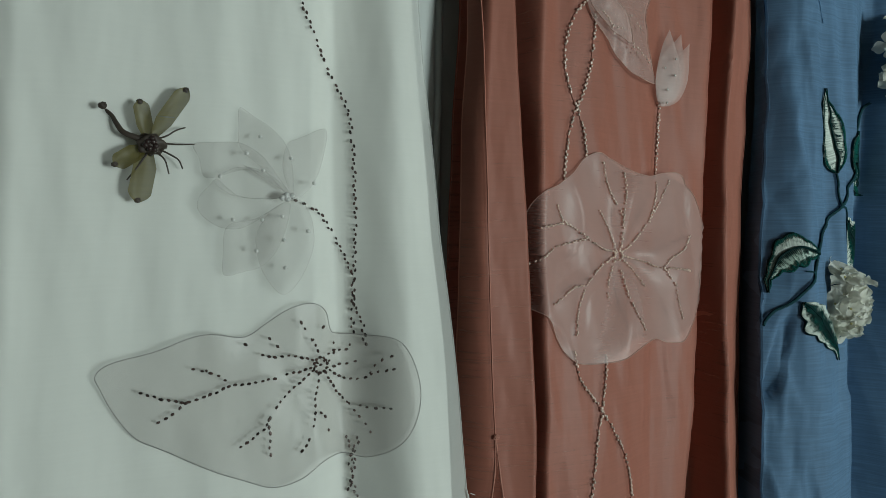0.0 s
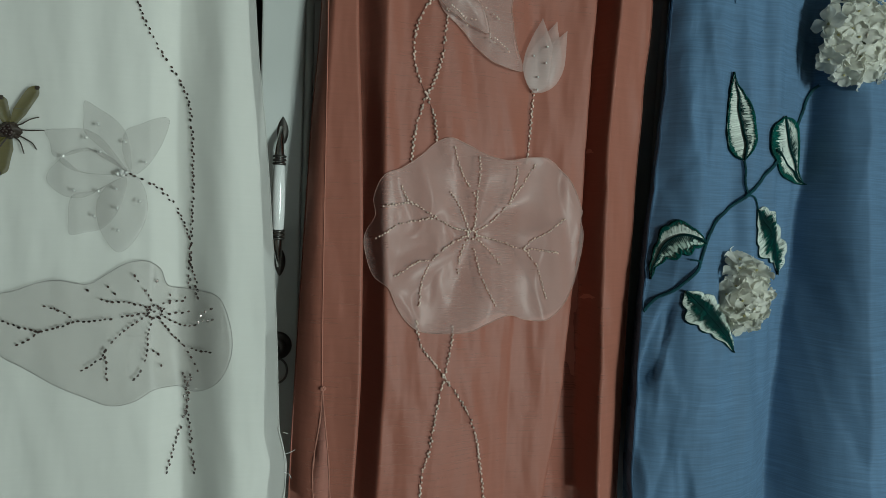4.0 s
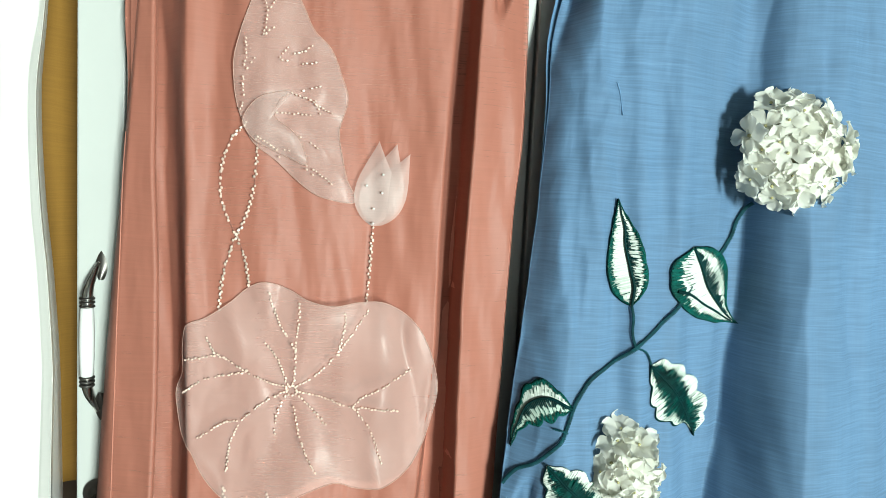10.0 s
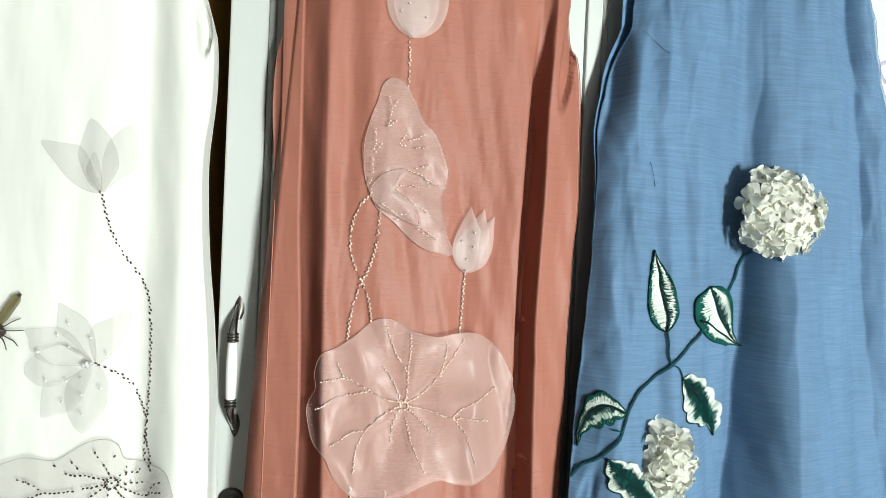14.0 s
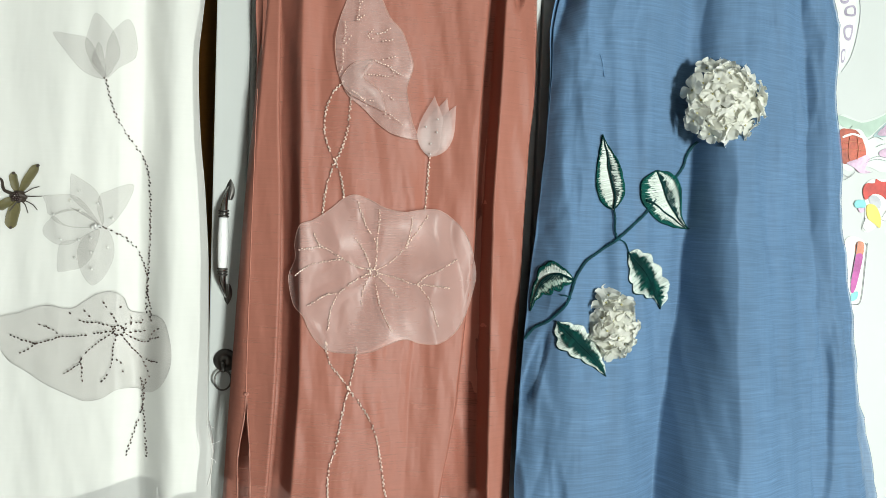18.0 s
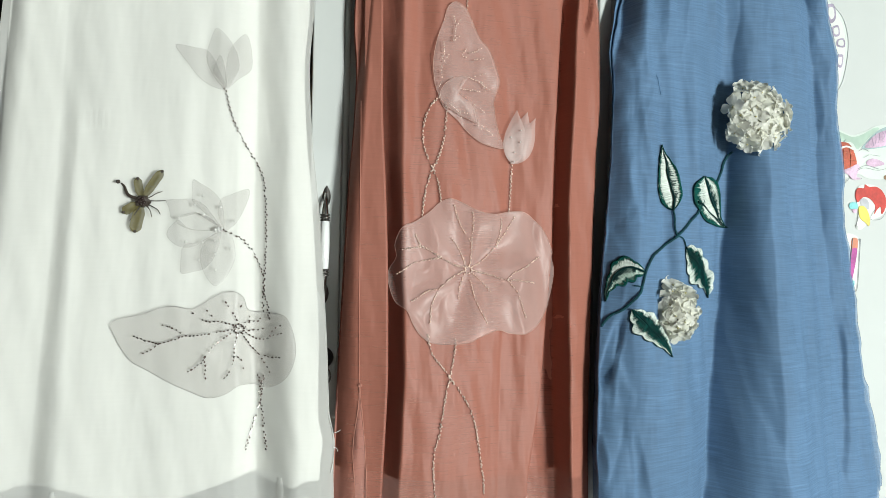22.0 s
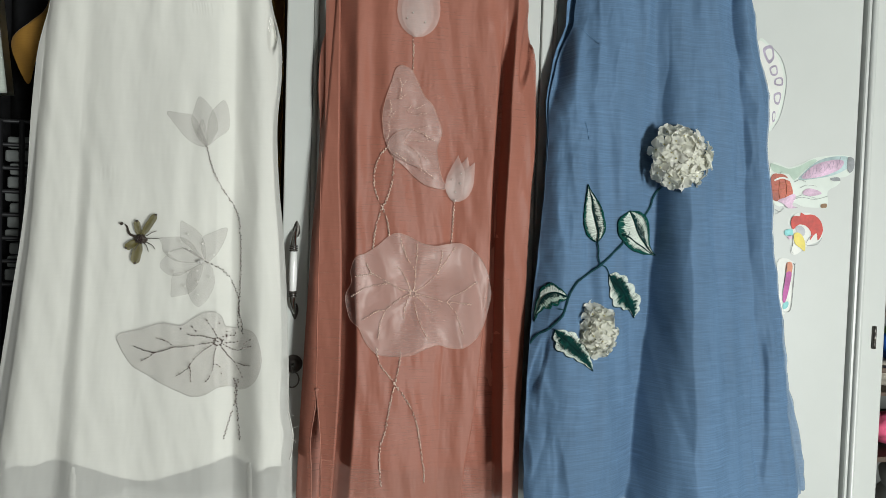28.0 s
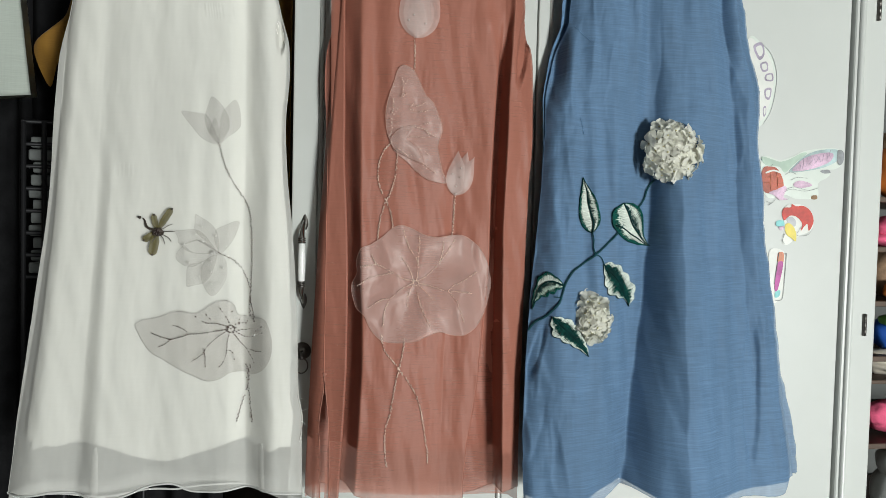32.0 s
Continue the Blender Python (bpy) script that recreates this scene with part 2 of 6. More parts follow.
M = dict(
    white_sheer=cloth("white_chiffon", (0.85, 0.84, 0.795), alpha=0.50, slub=0.006, bump=0.015, through=0.15),
    white_lining=cloth("white_lining", (0.85, 0.84, 0.795), slub=0.005, through=0.04, bump=0.015),
    white_hem=cloth("white_rolled_hem", (0.76, 0.76, 0.735), slub=0.03, through=0.2),
    peach_sheer=cloth("rose_chiffon", (0.445, 0.176, 0.124), alpha=0.58, slub=0.03, rough=0.5, bump=0.04, through=0.06, threads=0.045, sheen=0.03),
    peach_lining=cloth("rose_lining", (0.45, 0.180, 0.127), slub=0.03, through=0.03, rough=0.5, bump=0.04, threads=0.045, sheen=0.03),
    blue_sheer=cloth("blue_slub_linen", (0.154, 0.266, 0.425), alpha=0.64, slub=0.11, rough=0.7, through=0.05, bump=0.25, threads=0.17, sheen=0.04),
    blue_lining=cloth("blue_lining", (0.128, 0.236, 0.395), slub=0.12, through=0.03, threads=0.2, sheen=0.04),
    organza_grey=cloth("grey_organza", (0.47, 0.42, 0.39), alpha=0.225, slub=0.02, rough=0.4, through=0.3, spec=0.5, sheen=0.1, gloss=0.006),
    organza_petal=cloth("grey_petal_organza", (0.48, 0.445, 0.42), alpha=0.185, slub=0.02, rough=0.4, through=0.3, spec=0.4, sheen=0.1),
    organza_rose=cloth("rose_organza", (0.74, 0.55, 0.50), alpha=0.36, gloss=0.0019, gloss_rough=0.2, slub=0.006, rough=0.45, through=0.2, spec=0.4, sheen=0.15, bump=0.03),
    organza_bud=cloth("pale_bud_organza", (0.80, 0.67, 0.63), alpha=0.36, slub=0.02, rough=0.5, through=0.3, spec=0.3, gloss=0.004),
    organza_olive=cloth("olive_organza", (0.14, 0.115, 0.025), alpha=0.78, slub=0.04, rough=0.45, through=0.3),
    seam=cloth("dark_edge_thread", (0.30, 0.28, 0.27), slub=0.2),
    rose_edge=cloth("turned_rose_edge", (0.47, 0.21, 0.155), slub=0.1, through=0.1),
    seam_rose=cloth("rose_edge_thread", (0.66, 0.44, 0.37), slub=0.2),
    # Bead tones vary widely (island) to stand in for glints.
    bead_dark=painted("plum_glass_beads", (0.11, 0.066, 0.058), rough=0.2, metal=0.3, coat=0.6, island=0.8),
    bead_rose=painted("rose_gold_beads", (1.0, 0.74, 0.62), rough=0.3, coat=1.0, island=0.5),
    sewing=painted("brown_sewing_thread", (0.26, 0.11, 0.08), rough=0.7),
    pearl=painted("pearl", (0.75, 0.73, 0.70), rough=0.2, metal=0.3, coat=0.6),
    thread_teal=painted("teal_thread", (0.001, 0.030, 0.030), rough=0.7, spec=0.12, vary=0.3, grain=300, island=0.55),
    thread_green=painted("green_thread", (0.004, 0.085, 0.068), rough=0.7, spec=0.12, vary=0.3, grain=300, island=0.5),
    thread_white=painted("white_thread", (0.74, 0.80, 0.72), rough=0.7, spec=0.2, vary=0.1, grain=300, island=0.4),
    thread_mint=painted("mint_thread", (0.50, 0.62, 0.53), rough=0.5, vary=0.15, grain=300, island=0.3),
    thread_stem=painted("dark_teal_cord", (0.006, 0.050, 0.062), rough=0.7, spec=0.15, vary=0.35, grain=400, island=0.4),
    bark=painted("dark_brown_cord", (0.05, 0.035, 0.025), rough=0.6, vary=0.3, grain=300),
    door=painted("ivory_gloss_paint", (0.54, 0.555, 0.53), rough=0.36, vary=0.03, grain=18, bump=0.03, spec=0.5, coat=0.35),
    carcass=painted("brown_wardrobe_board", (0.075, 0.045, 0.028), rough=0.6, vary=0.25, grain=30),
    porcelain=painted("white_porcelain", (0.80, 0.80, 0.78), rough=0.15, vary=0.02, coat=0.6),
    pewter=painted("dark_pewter", (0.13, 0.12, 0.11), rough=0.35, metal=0.85, vary=0.3, grain=120),
    silver=painted("polished_steel", (0.62, 0.60, 0.57), rough=0.18, metal=1.0, vary=0.08),
    black=painted("black_cloth", (0.012, 0.012, 0.013), rough=0.9, vary=0.3, grain=200, spec=0.1),
    yellow=cloth("mustard_cloth", (0.32, 0.165, 0.028), slub=0.1, through=0.1),
    cream_cloth=cloth("cream_cotton", (0.66, 0.60, 0.50), slub=0.08),
    pale=cloth("pale_green_cloth", (0.55, 0.60, 0.54), slub=0.1, through=0.1),
    wire=painted("black_wire", (0.02, 0.02, 0.022), rough=0.5, metal=0.4),
    paper=painted("grey_packets", (0.17, 0.18, 0.175), rough=0.7, vary=0.5, grain=50),
    # Unseen room surfaces, darkened to cut the light bounced into the folds.
    wall=painted("dim_wall_paint", (0.09, 0.094, 0.09), rough=0.85, vary=0.06, grain=25),
    ceil=painted("dim_ceiling_paint", (0.11, 0.114, 0.11), rough=0.9, vary=0.04, grain=25),
    floor=painted("dim_floor_tile", (0.15, 0.146, 0.135), rough=0.35, vary=0.12, grain=30),
    red=painted("red_print", (0.55, 0.045, 0.03), rough=0.5, vary=0.3, grain=160),
    pink=painted("pink_print", (0.58, 0.40, 0.52), rough=0.5, vary=0.35, grain=260),
    peachprint=painted("salmon_print", (0.55, 0.20, 0.11), rough=0.5, vary=0.25, grain=200),
    film=painted("pale_green_print", (0.61, 0.655, 0.60), rough=0.4, vary=0.08, grain=60),
    cream=painted("cream_print", (0.67, 0.67, 0.63), rough=0.45, vary=0.08, grain=90),
    yellowp=painted("yellow_print", (0.66, 0.54, 0.10), rough=0.5, vary=0.15, grain=120),
    ink=painted("grey_ink", (0.24, 0.25, 0.26), rough=0.5, vary=0.3, grain=200),
    teal_print=painted("teal_print", (0.36, 0.47, 0.47), rough=0.5, vary=0.3, grain=150),
    mint_print=painted("mint_print", (0.44, 0.56, 0.46), rough=0.4, vary=0.25, grain=60),
    red_brown=painted("brick_red_print", (0.40, 0.075, 0.035), rough=0.45, vary=0.5, grain=220),
    violet=painted("violet_print", (0.36, 0.31, 0.40), rough=0.5, vary=0.3, grain=260),
    magenta=painted("magenta_print", (0.42, 0.06, 0.28), rough=0.5, vary=0.3, grain=200),
    aqua=painted("aqua_print", (0.20, 0.52, 0.52), rough=0.5, vary=0.2, grain=160),
    grey_print=painted("grey_print", (0.42, 0.42, 0.44), rough=0.5, vary=0.2, grain=160),
    orange=painted("orange_plastic", (0.70, 0.20, 0.04), rough=0.4, vary=0.15),
    toy_blue=painted("blue_plastic", (0.03, 0.14, 0.62), rough=0.3, vary=0.2),
    toy_green=painted("green_plastic", (0.20, 0.50, 0.12), rough=0.35, vary=0.2),
    toy_pink=painted("pink_plush", (0.80, 0.12, 0.24), rough=0.9, vary=0.2, grain=250, bump=0.4),
    toy_grey=painted("grey_plush", (0.56, 0.58, 0.57), rough=0.95, vary=0.15, grain=250, bump=0.5),
    toy_tan=painted("tan_plush", (0.28, 0.18, 0.11), rough=0.95, vary=0.3, grain=250, bump=0.5),
)


def petal_material():
    m = cloth("ivory_petal_fabric", (0.87, 0.86, 0.795), slub=0.01, through=0.42, rough=0.7, sheen=0.2, bump=0.02)
    nt = m.node_tree
    info = nt.nodes.new("ShaderNodeObjectInfo")
    r = nt.nodes.new("ShaderNodeValToRGB")
    r.color_ramp.elements[0].color, r.color_ramp.elements[1].color = (0.92, 0.93, 0.87, 1), (1, 1, 1, 1)
    nt.links.new(info.outputs["Random"], r.inputs["Fac"])
    b = nt.nodes["Principled BSDF"]
    src = b.inputs["Base Color"].links[0].from_socket
    nt.links.new(mixed(nt, src, r.outputs["Color"]), b.inputs["Base Color"])
    return m


M["petal"] = petal_material()
M["stamen"] = painted("pale_yellow_stamen", (0.50, 0.46, 0.22), rough=0.7, vary=0.2, grain=300)
# Base tone is darkened to stand for shade between the florets.
M["flower_base"] = painted("gap_shade_felt", (0.20, 0.21, 0.15), rough=0.9, vary=0.2, grain=200)

# ---- building helpers ----
ORIGIN = {}


def thing(name, at, label, category, group="", kind=""):
    """An Empty at the base of a thing; its parts are given in world metres."""
    ob = new(name)
    ob.empty_display_size = 0.02
    ob.location = at
    ORIGIN[ob.name] = Vector(at)
    return tagged(ob, label, category, group, kind)


def part(name, mesh, material, parent=None, label="", smooth=True):
    """One mesh object from a bmesh or from (verts, faces), in world metres."""
    off = ORIGIN.get(parent.name, Vector()) if parent else Vector()
    me = bpy.data.meshes.new(name)
    if isinstance(mesh, bmesh.types.BMesh):
        bmesh.ops.recalc_face_normals(mesh, faces=mesh.faces)
        mesh.to_mesh(me)
        mesh.free()
    else:
        me.from_pydata([tuple(v) for v in mesh[0]], [], mesh[1])
    if off.length:
        me.transform(Matrix.Translation(-off))
    me.materials.append(material)
    if smooth:
        me.polygons.foreach_set("use_smooth", [True] * len(me.polygons))
    me.update()
    ob = new(name, me)
    if parent:
        ob.parent = parent
        ORIGIN[ob.name] = off
    if label:
        tagged(ob, label)
    return ob


def box(x0, x1, y0, y1, z0, z1, bevel=0.0, seg=2):
    bm = bmesh.new()
    bmesh.ops.create_cube(bm, size=1.0, matrix=Matrix.Translation(((x0 + x1) / 2, (y0 + y1) / 2, (z0 + z1) / 2)) @ Matrix.Diagonal((x1 - x0, y1 - y0, z1 - z0, 1)))
    if bevel:
        bmesh.ops.bevel(bm, geom=bm.edges[:], offset=bevel, segments=seg, affect="EDGES", profile=0.5)
    return bm


def spline(pts, per=8, closed=False):
    """Catmull-Rom through the control points (any dimension)."""
    p = [Vector(q) for q in pts]
    n, out = len(p), []
    for i in range(n if closed else n - 1):
        if closed:
            a, b, c, d = p[i - 1], p[i], p[(i + 1) % n], p[(i + 2) % n]
        else:
            a, b, c, d = p[max(i - 1, 0)], p[i], p[i + 1], p[min(i + 2, n - 1)]
        for k in range(per):
            t = k / per
            out.append(0.5 * ((2 * b) + (c - a) * t + (2 * a - 5 * b + 4 * c - d) * t * t + (3 * b - a - 3 * c + d) * t ** 3))
    if not closed:
        out.append(p[-1])
    return out


def resample(pts, n):
    """n points at even steps of length along a polyline."""
    acc = [0.0]
    for a, b in zip(pts, pts[1:]):
        acc.append(acc[-1] + (b - a).length)
    out, j = [], 0
    for i in range(n):
        s = acc[-1] * i / (n - 1)
        while j < len(pts) - 2 and acc[j + 1] < s:
            j += 1
        k = (s - acc[j]) / max(acc[j + 1] - acc[j], 1e-9)
        out.append(pts[j].lerp(pts[j + 1], min(max(k, 0), 1)))
    return out


def length_of(pts):
    return sum((b - a).length for a, b in zip(pts, pts[1:]))


def tube(pts, radius, seg=6, closed=False):
    """A round tube along 3D points; radius is a number or a function of 0 to 1."""
    verts, faces, n = [], [], len(pts)
    up = Vector((0, -1, 0))
    for i, p in enumerate(pts):
        d = (pts[(i + 1) % n] - pts[i - 1]) if closed else (pts[min(i + 1, n - 1)] - pts[max(i - 1, 0)])
        d.normalize()
        s = d.cross(up)
        if s.length < 1e-4:
            s = d.cross(Vector((1, 0, 0)))
        s.normalize()
        u = s.cross(d)
        r = radius(i / (n - 1)) if callable(radius) else radius
        for k in range(seg):
            a = 2 * math.pi * k / seg
            verts.append(p + s * (r * math.cos(a)) + u * (r * math.sin(a)))
    for i in range(n if closed else n - 1):
        j = (i + 1) % n
        for k in range(seg):
            l = (k + 1) % seg
            faces.append((i * seg + k, i * seg + l, j * seg + l, j * seg + k))
    if not closed:
        faces.append(tuple(range(seg)))
        faces.append(tuple(range((n - 1) * seg + seg - 1, (n - 1) * seg - 1, -1)))
    return verts, faces


def joined(pieces):
    verts, faces = [], []
    for v, f in pieces:
        o = len(verts)
        verts.extend(v)
        faces.extend(tuple(i + o for i in q) for q in f)
    return verts, faces


def lathe(profile, seg=24, m=None):
    """A turned body about z from (radius, height) pairs."""
    verts, faces = [], []
    for r, z in profile:
        for k in range(seg):
            a = 2 * math.pi * k / seg
            v = Vector((r * math.cos(a), r * math.sin(a), z))
            verts.append(m @ v if m else v)
    for i in range(len(profile) - 1):
        for k in range(seg):
            l = (k + 1) % seg
            faces.append((i * seg + k, i * seg + l, (i + 1) * seg + l, (i + 1) * seg + k))
    faces.append(tuple(range(seg - 1, -1, -1)))
    faces.append(tuple(range((len(profile) - 1) * seg, len(profile) * seg)))
    return verts, faces


def unit_bead():
    bm = bmesh.new()
    bmesh.ops.create_icosphere(bm, subdivisions=1, radius=1.0)
    v, f = [x.co.copy() for x in bm.verts], [tuple(y.index for y in x.verts) for x in bm.faces]
    bm.free()
    return v, f


BEAD = unit_bead()


def blob(centre, rx, ry, rz, lumps=0.0, seed=0.0):
    """A smooth rounded lump."""
    bm = bmesh.new()
    bmesh.ops.create_icosphere(bm, subdivisions=4, radius=1.0)
    for v in bm.verts:
        k = 1 + lumps * noise.noise(v.co * 1.7 + Vector((seed, seed, 0)))
        v.co = Vector((centre[0] + v.co.x * rx * k, centre[1] + v.co.y * ry * k, centre[2] + v.co.z * rz * k))
    return bm


def table(pairs):
    """A smooth function through (z, value) pairs."""
    q = sorted(pairs)

    def f(z):
        if z <= q[0][0]:
            return q[0][1]
        for (a, u), (b, v) in zip(q, q[1:]):
            if z <= b:
                t = (z - a) / max(b - a, 1e-9)
                return u + (v - u) * t
        return q[-1][1]
    return f


def by_height(points):
    """x as a smoothed function of z, from an outline of (x, z) points."""
    return table([(p[1], p[0]) for p in spline([(x, z, 0) for x, z in points], 6)])


class Drape:
    """The front of a hanging dress: side outlines, and fold lines with their depth at three heights."""

    def __init__(self, left, right, folds, wrinkle, seed, upper=0.0, dents=(), crush=0.0, crisp=0.0):
        self.left, self.right = by_height(left), by_height(right)
        self.folds = [(by_height(line), table(list(zip([p[1] for p in line], ys)))) for line, ys in folds]
        self.wrinkle, self.seed, self.upper, self.dents, self.crush, self.crisp = wrinkle, seed, upper, dents, crush, crisp

    def slope(self, row, i, way):
        """Slope at a fold line: flat over crests, a sharp crease in valleys."""
        j = i + way
        sec = (row[j][1] - row[i][1]) / max(abs(row[j][0] - row[i][0]), 1e-6) * way
        k = i - way
        if k < 0 or k >= len(row):
            return 1.6 * sec
        other = (row[k][1] - row[i][1]) / max(abs(row[k][0] - row[i][0]), 1e-6) * -way
        if sec * other > 0:
            return 0.5 * (sec + other) if abs(sec - other) < 0.5 else min(sec, other, key=abs)
        crest = row[i][1] < row[j][1]
        return self.crisp * sec if crest else (1.35 if self.crisp else 0.35) * sec

    def y(self, x, z):
        """Depth of the cloth at x, z (smaller is nearer to the viewer)."""
        row = []
        for n, (fx, fy) in enumerate(self.folds):
            a = fx(z) + 0.007 * self.crush / 0.0038 * noise.noise(Vector((z * 13, n * 3.7, self.seed)))
            row.append((max(a, row[-1][0] + 0.007) if row else a, fy(z)))
        if x <= row[0][0]:
            d = row[0][1]
        elif x >= row[-1][0]:
            d = row[-1][1]
        else:
            for i in range(len(row) - 1):
                (a, u), (b, v) = row[i], row[i + 1]
                if x <= b:
                    w = max(b - a, 1e-6)
                    t = (x - a) / w
                    sec = v - u
                    m0 = self.slope(row, i, 1) * w
                    m1 = self.slope(row, i + 1, -1) * w
                    d = (2 * t ** 3 - 3 * t * t + 1) * u + (t ** 3 - 2 * t * t + t) * m0 + (3 * t * t - 2 * t ** 3) * v + (t ** 3 - t * t) * m1
                    break
        w = self.wrinkle
        d += w * noise.noise(Vector((x * 22 + self.seed, z * 2.2, self.seed)))
        d += 0.55 * w * noise.noise(Vector((x * 50 + z * 12, z * 8, self.seed + 5)))
        if self.upper:
            d += self.upper * min(1, max(0, (z - 0.75) / 0.45)) * noise.noise(Vector((x * 32 + 4 * (z - 1.5) * x, z * 1.6, self.seed + 21)))
        for dx, dz, rx, rz, lean, deep in self.dents:
            u, v = x - dx - lean * (z - dz), z - dz
            k = 1 - (u / rx) ** 2 - (v / rz) ** 2
            if k > 0:
                d += deep * min(1, 2.5 * k) ** 1.5
        if self.crush:
            e = min(x - self.left(z), self.right(z) - x)
            k = 0.22 + max(0.0, 1 - max(e, 0.0) / 0.13)
            d += self.crush * k * (0.6 - (1 - abs(noise.noise(Vector((x * 30 + z * 7, z * 9 - x * 5, self.seed + 31))))) ** 6)
            d += 0.6 * self.crush * k * (1 - abs(noise.noise(Vector((x * 24 - z * 11, z * 19, self.seed + 37))))) ** 9
        d += 0.12 * w * noise.noise(Vector((x * 150, z * 60, self.seed + 9)))
        d += 0.55 * w * noise.noise(Vector((x * 38 - z * 3, z * 3.5, self.seed + 14)))
        return d

    def on(self, x, z, lift=0.001):
        return Vector((x, self.y(x, z) - lift, z))

    def line(self, pts, lift=0.0015, per=8):
        return [self.on(p[0], p[1], lift) for p in spline([(x, z, 0) for x, z in pts], per)]

    def sheet(self, hem, top, inset_left, inset_right, depth, cols=240, rows=110):
        """A cloth sheet between the outlines. hem: (0 to 1 across, z) pairs; top: z of the shoulder line at 0 to 1 across."""
        low, high = table(hem), table(top)
        verts, faces = [], []
        for i in range(rows + 1):
            for j in range(cols + 1):
                s = j / cols
                z = low(s) + (high(s) - low(s)) * i / rows
                a, b = self.left(z) + inset_left(z), self.right(z) - inset_right(z)
                x = a + (b - a) * s
                verts.append((x, self.y(x, z) + depth, z))
        w = cols + 1
        for i in range(rows):
            for j in range(cols):
                faces.append((i * w + j, i * w + j + 1, (i + 1) * w + j + 1, (i + 1) * w + j))
        return verts, faces

    def back(self, hem, top, widen, depth, cols=40, rows=40, insets=None):
        """The back half of the garment, which closes it behind."""
        low, high = table(hem), table(top)
        verts, faces = [], []
        for i in range(rows + 1):
            for j in range(cols + 1):
                s = j / cols
                z = low(s) + (high(s) - low(s)) * i / rows
                a, b = self.left(z) - widen(z), self.right(z)
                if insets:
                    a, b = a + insets[0](z), b - insets[1](z)
                x = a + (b - a) * s
                side = self.y(self.left(z) if s < 0.5 else self.right(z), z)
                k = math.sin(math.pi * s) ** 0.3
                verts.append((x, min(side + 0.003 + (depth - side) * k + 0.002 * noise.noise(Vector((x * 25, z * 3, 4))), 0.063), z))
        w = cols + 1
        for i in range(rows):
            for j in range(cols):
                faces.append((i * w + j, i * w + j + 1, (i + 1) * w + j + 1, (i + 1) * w + j))
        return verts, faces


def bead_line(drape, pts, r=0.0012, gap=0.0034, lift=0.0018, wander=0.0004, skip=0.05, long=1.25, rows=0.0):
    """Small beads sewn in a row along a line on the cloth."""
    path = spline([(x, z, 0) for x, z in pts], 10)
    n = max(2, int(length_of(path) / gap))
    q = resample(path, n)
    out = []
    for i, p in enumerate(q):
        if random.random() < skip:
            continue
        d = (q[min(i + 1, n - 1)] - q[max(i - 1, 0)]).normalized()
        ang = math.atan2(d.y, d.x) + random.uniform(-0.35, 0.35)
        c, s = math.cos(ang), math.sin(ang)
        k = r * random.uniform(0.8, 1.15)
        off = rows * (1 if i % 2 else -1)
        px, pz = p.x + random.uniform(-wander, wander) - d.y * off, p.y + random.uniform(-wander, wander) + d.x * off
        o = drape(px, pz, lift)
        v = [o + Vector((k * (c * b.x * long - s * b.z), k * b.y, k * (s * b.x * long + c * b.z))) for b in BEAD[0]]
        out.append((v, BEAD[1]))
    return joined(out)


def ring_fill(outline, centre, height, rings=14):
    """A sheet inside a closed outline of (x, z): rings that shrink to a centre. height(x, z, k) gives y; k is 1 at the rim."""
    n = len(outline)
    verts, faces = [], []
    for r in range(rings):
        k = 1 - r / rings
        for p in outline:
            x, z = centre[0] + (p.x - centre[0]) * k, centre[1] + (p.y - centre[1]) * k
            verts.append((x, height(x, z, k), z))
    verts.append((centre[0], height(centre[0], centre[1], 0), centre[1]))
    for r in range(rings - 1):
        for i in range(n):
            j = (i + 1) % n
            faces.append((r * n + i, r * n + j, (r + 1) * n + j, (r + 1) * n + i))
    for i in range(n):
        faces.append(((rings - 1) * n + i, (rings - 1) * n + (i + 1) % n, rings * n))
    return verts, faces


def petal_sheet(base, tip, wide, height, bend=0.0, nu=18, nv=10, point=0.8, strap=False):
    """A pointed petal from base to tip in the plane of the cloth; height(x, z, u, v) gives y."""
    b, t = Vector(base), Vector(tip)
    d = t - b
    s = Vector((-d.y, d.x)).normalized()
    verts, faces = [], []
    for i in range(nu + 1):
        u = i / nu
        w = wide * 0.5 * (math.sin(math.pi * min(1, u ** point * 0.98 + 0.02)) ** 1.1)
        if strap:
            w = wide * 0.5 * min(1, 0.35 + 0.65 * (u / 0.35)) * (1 - 0.75 * max(0, (u - 0.82) / 0.18) ** 2)
        for j in range(nv + 1):
            v = 2 * j / nv - 1
            p = b + d * u + s * (w * v + bend * math.sin(math.pi * u))
            verts.append((p.x, height(p.x, p.y, u, v), p.y))
    for i in range(nu):
        for j in range(nv):
            a = i * (nv + 1) + j
            faces.append((a, a + 1, a + nv + 2, a + nv + 1))
    return verts, faces


# ---- the room ----
def slab(name, *args, m="wall", label="plain wall kept dark to cut bounced light", kind="structure", category="wall"):
    return tagged(part(name, box(*args), M[m], smooth=False), label, category, kind=kind)


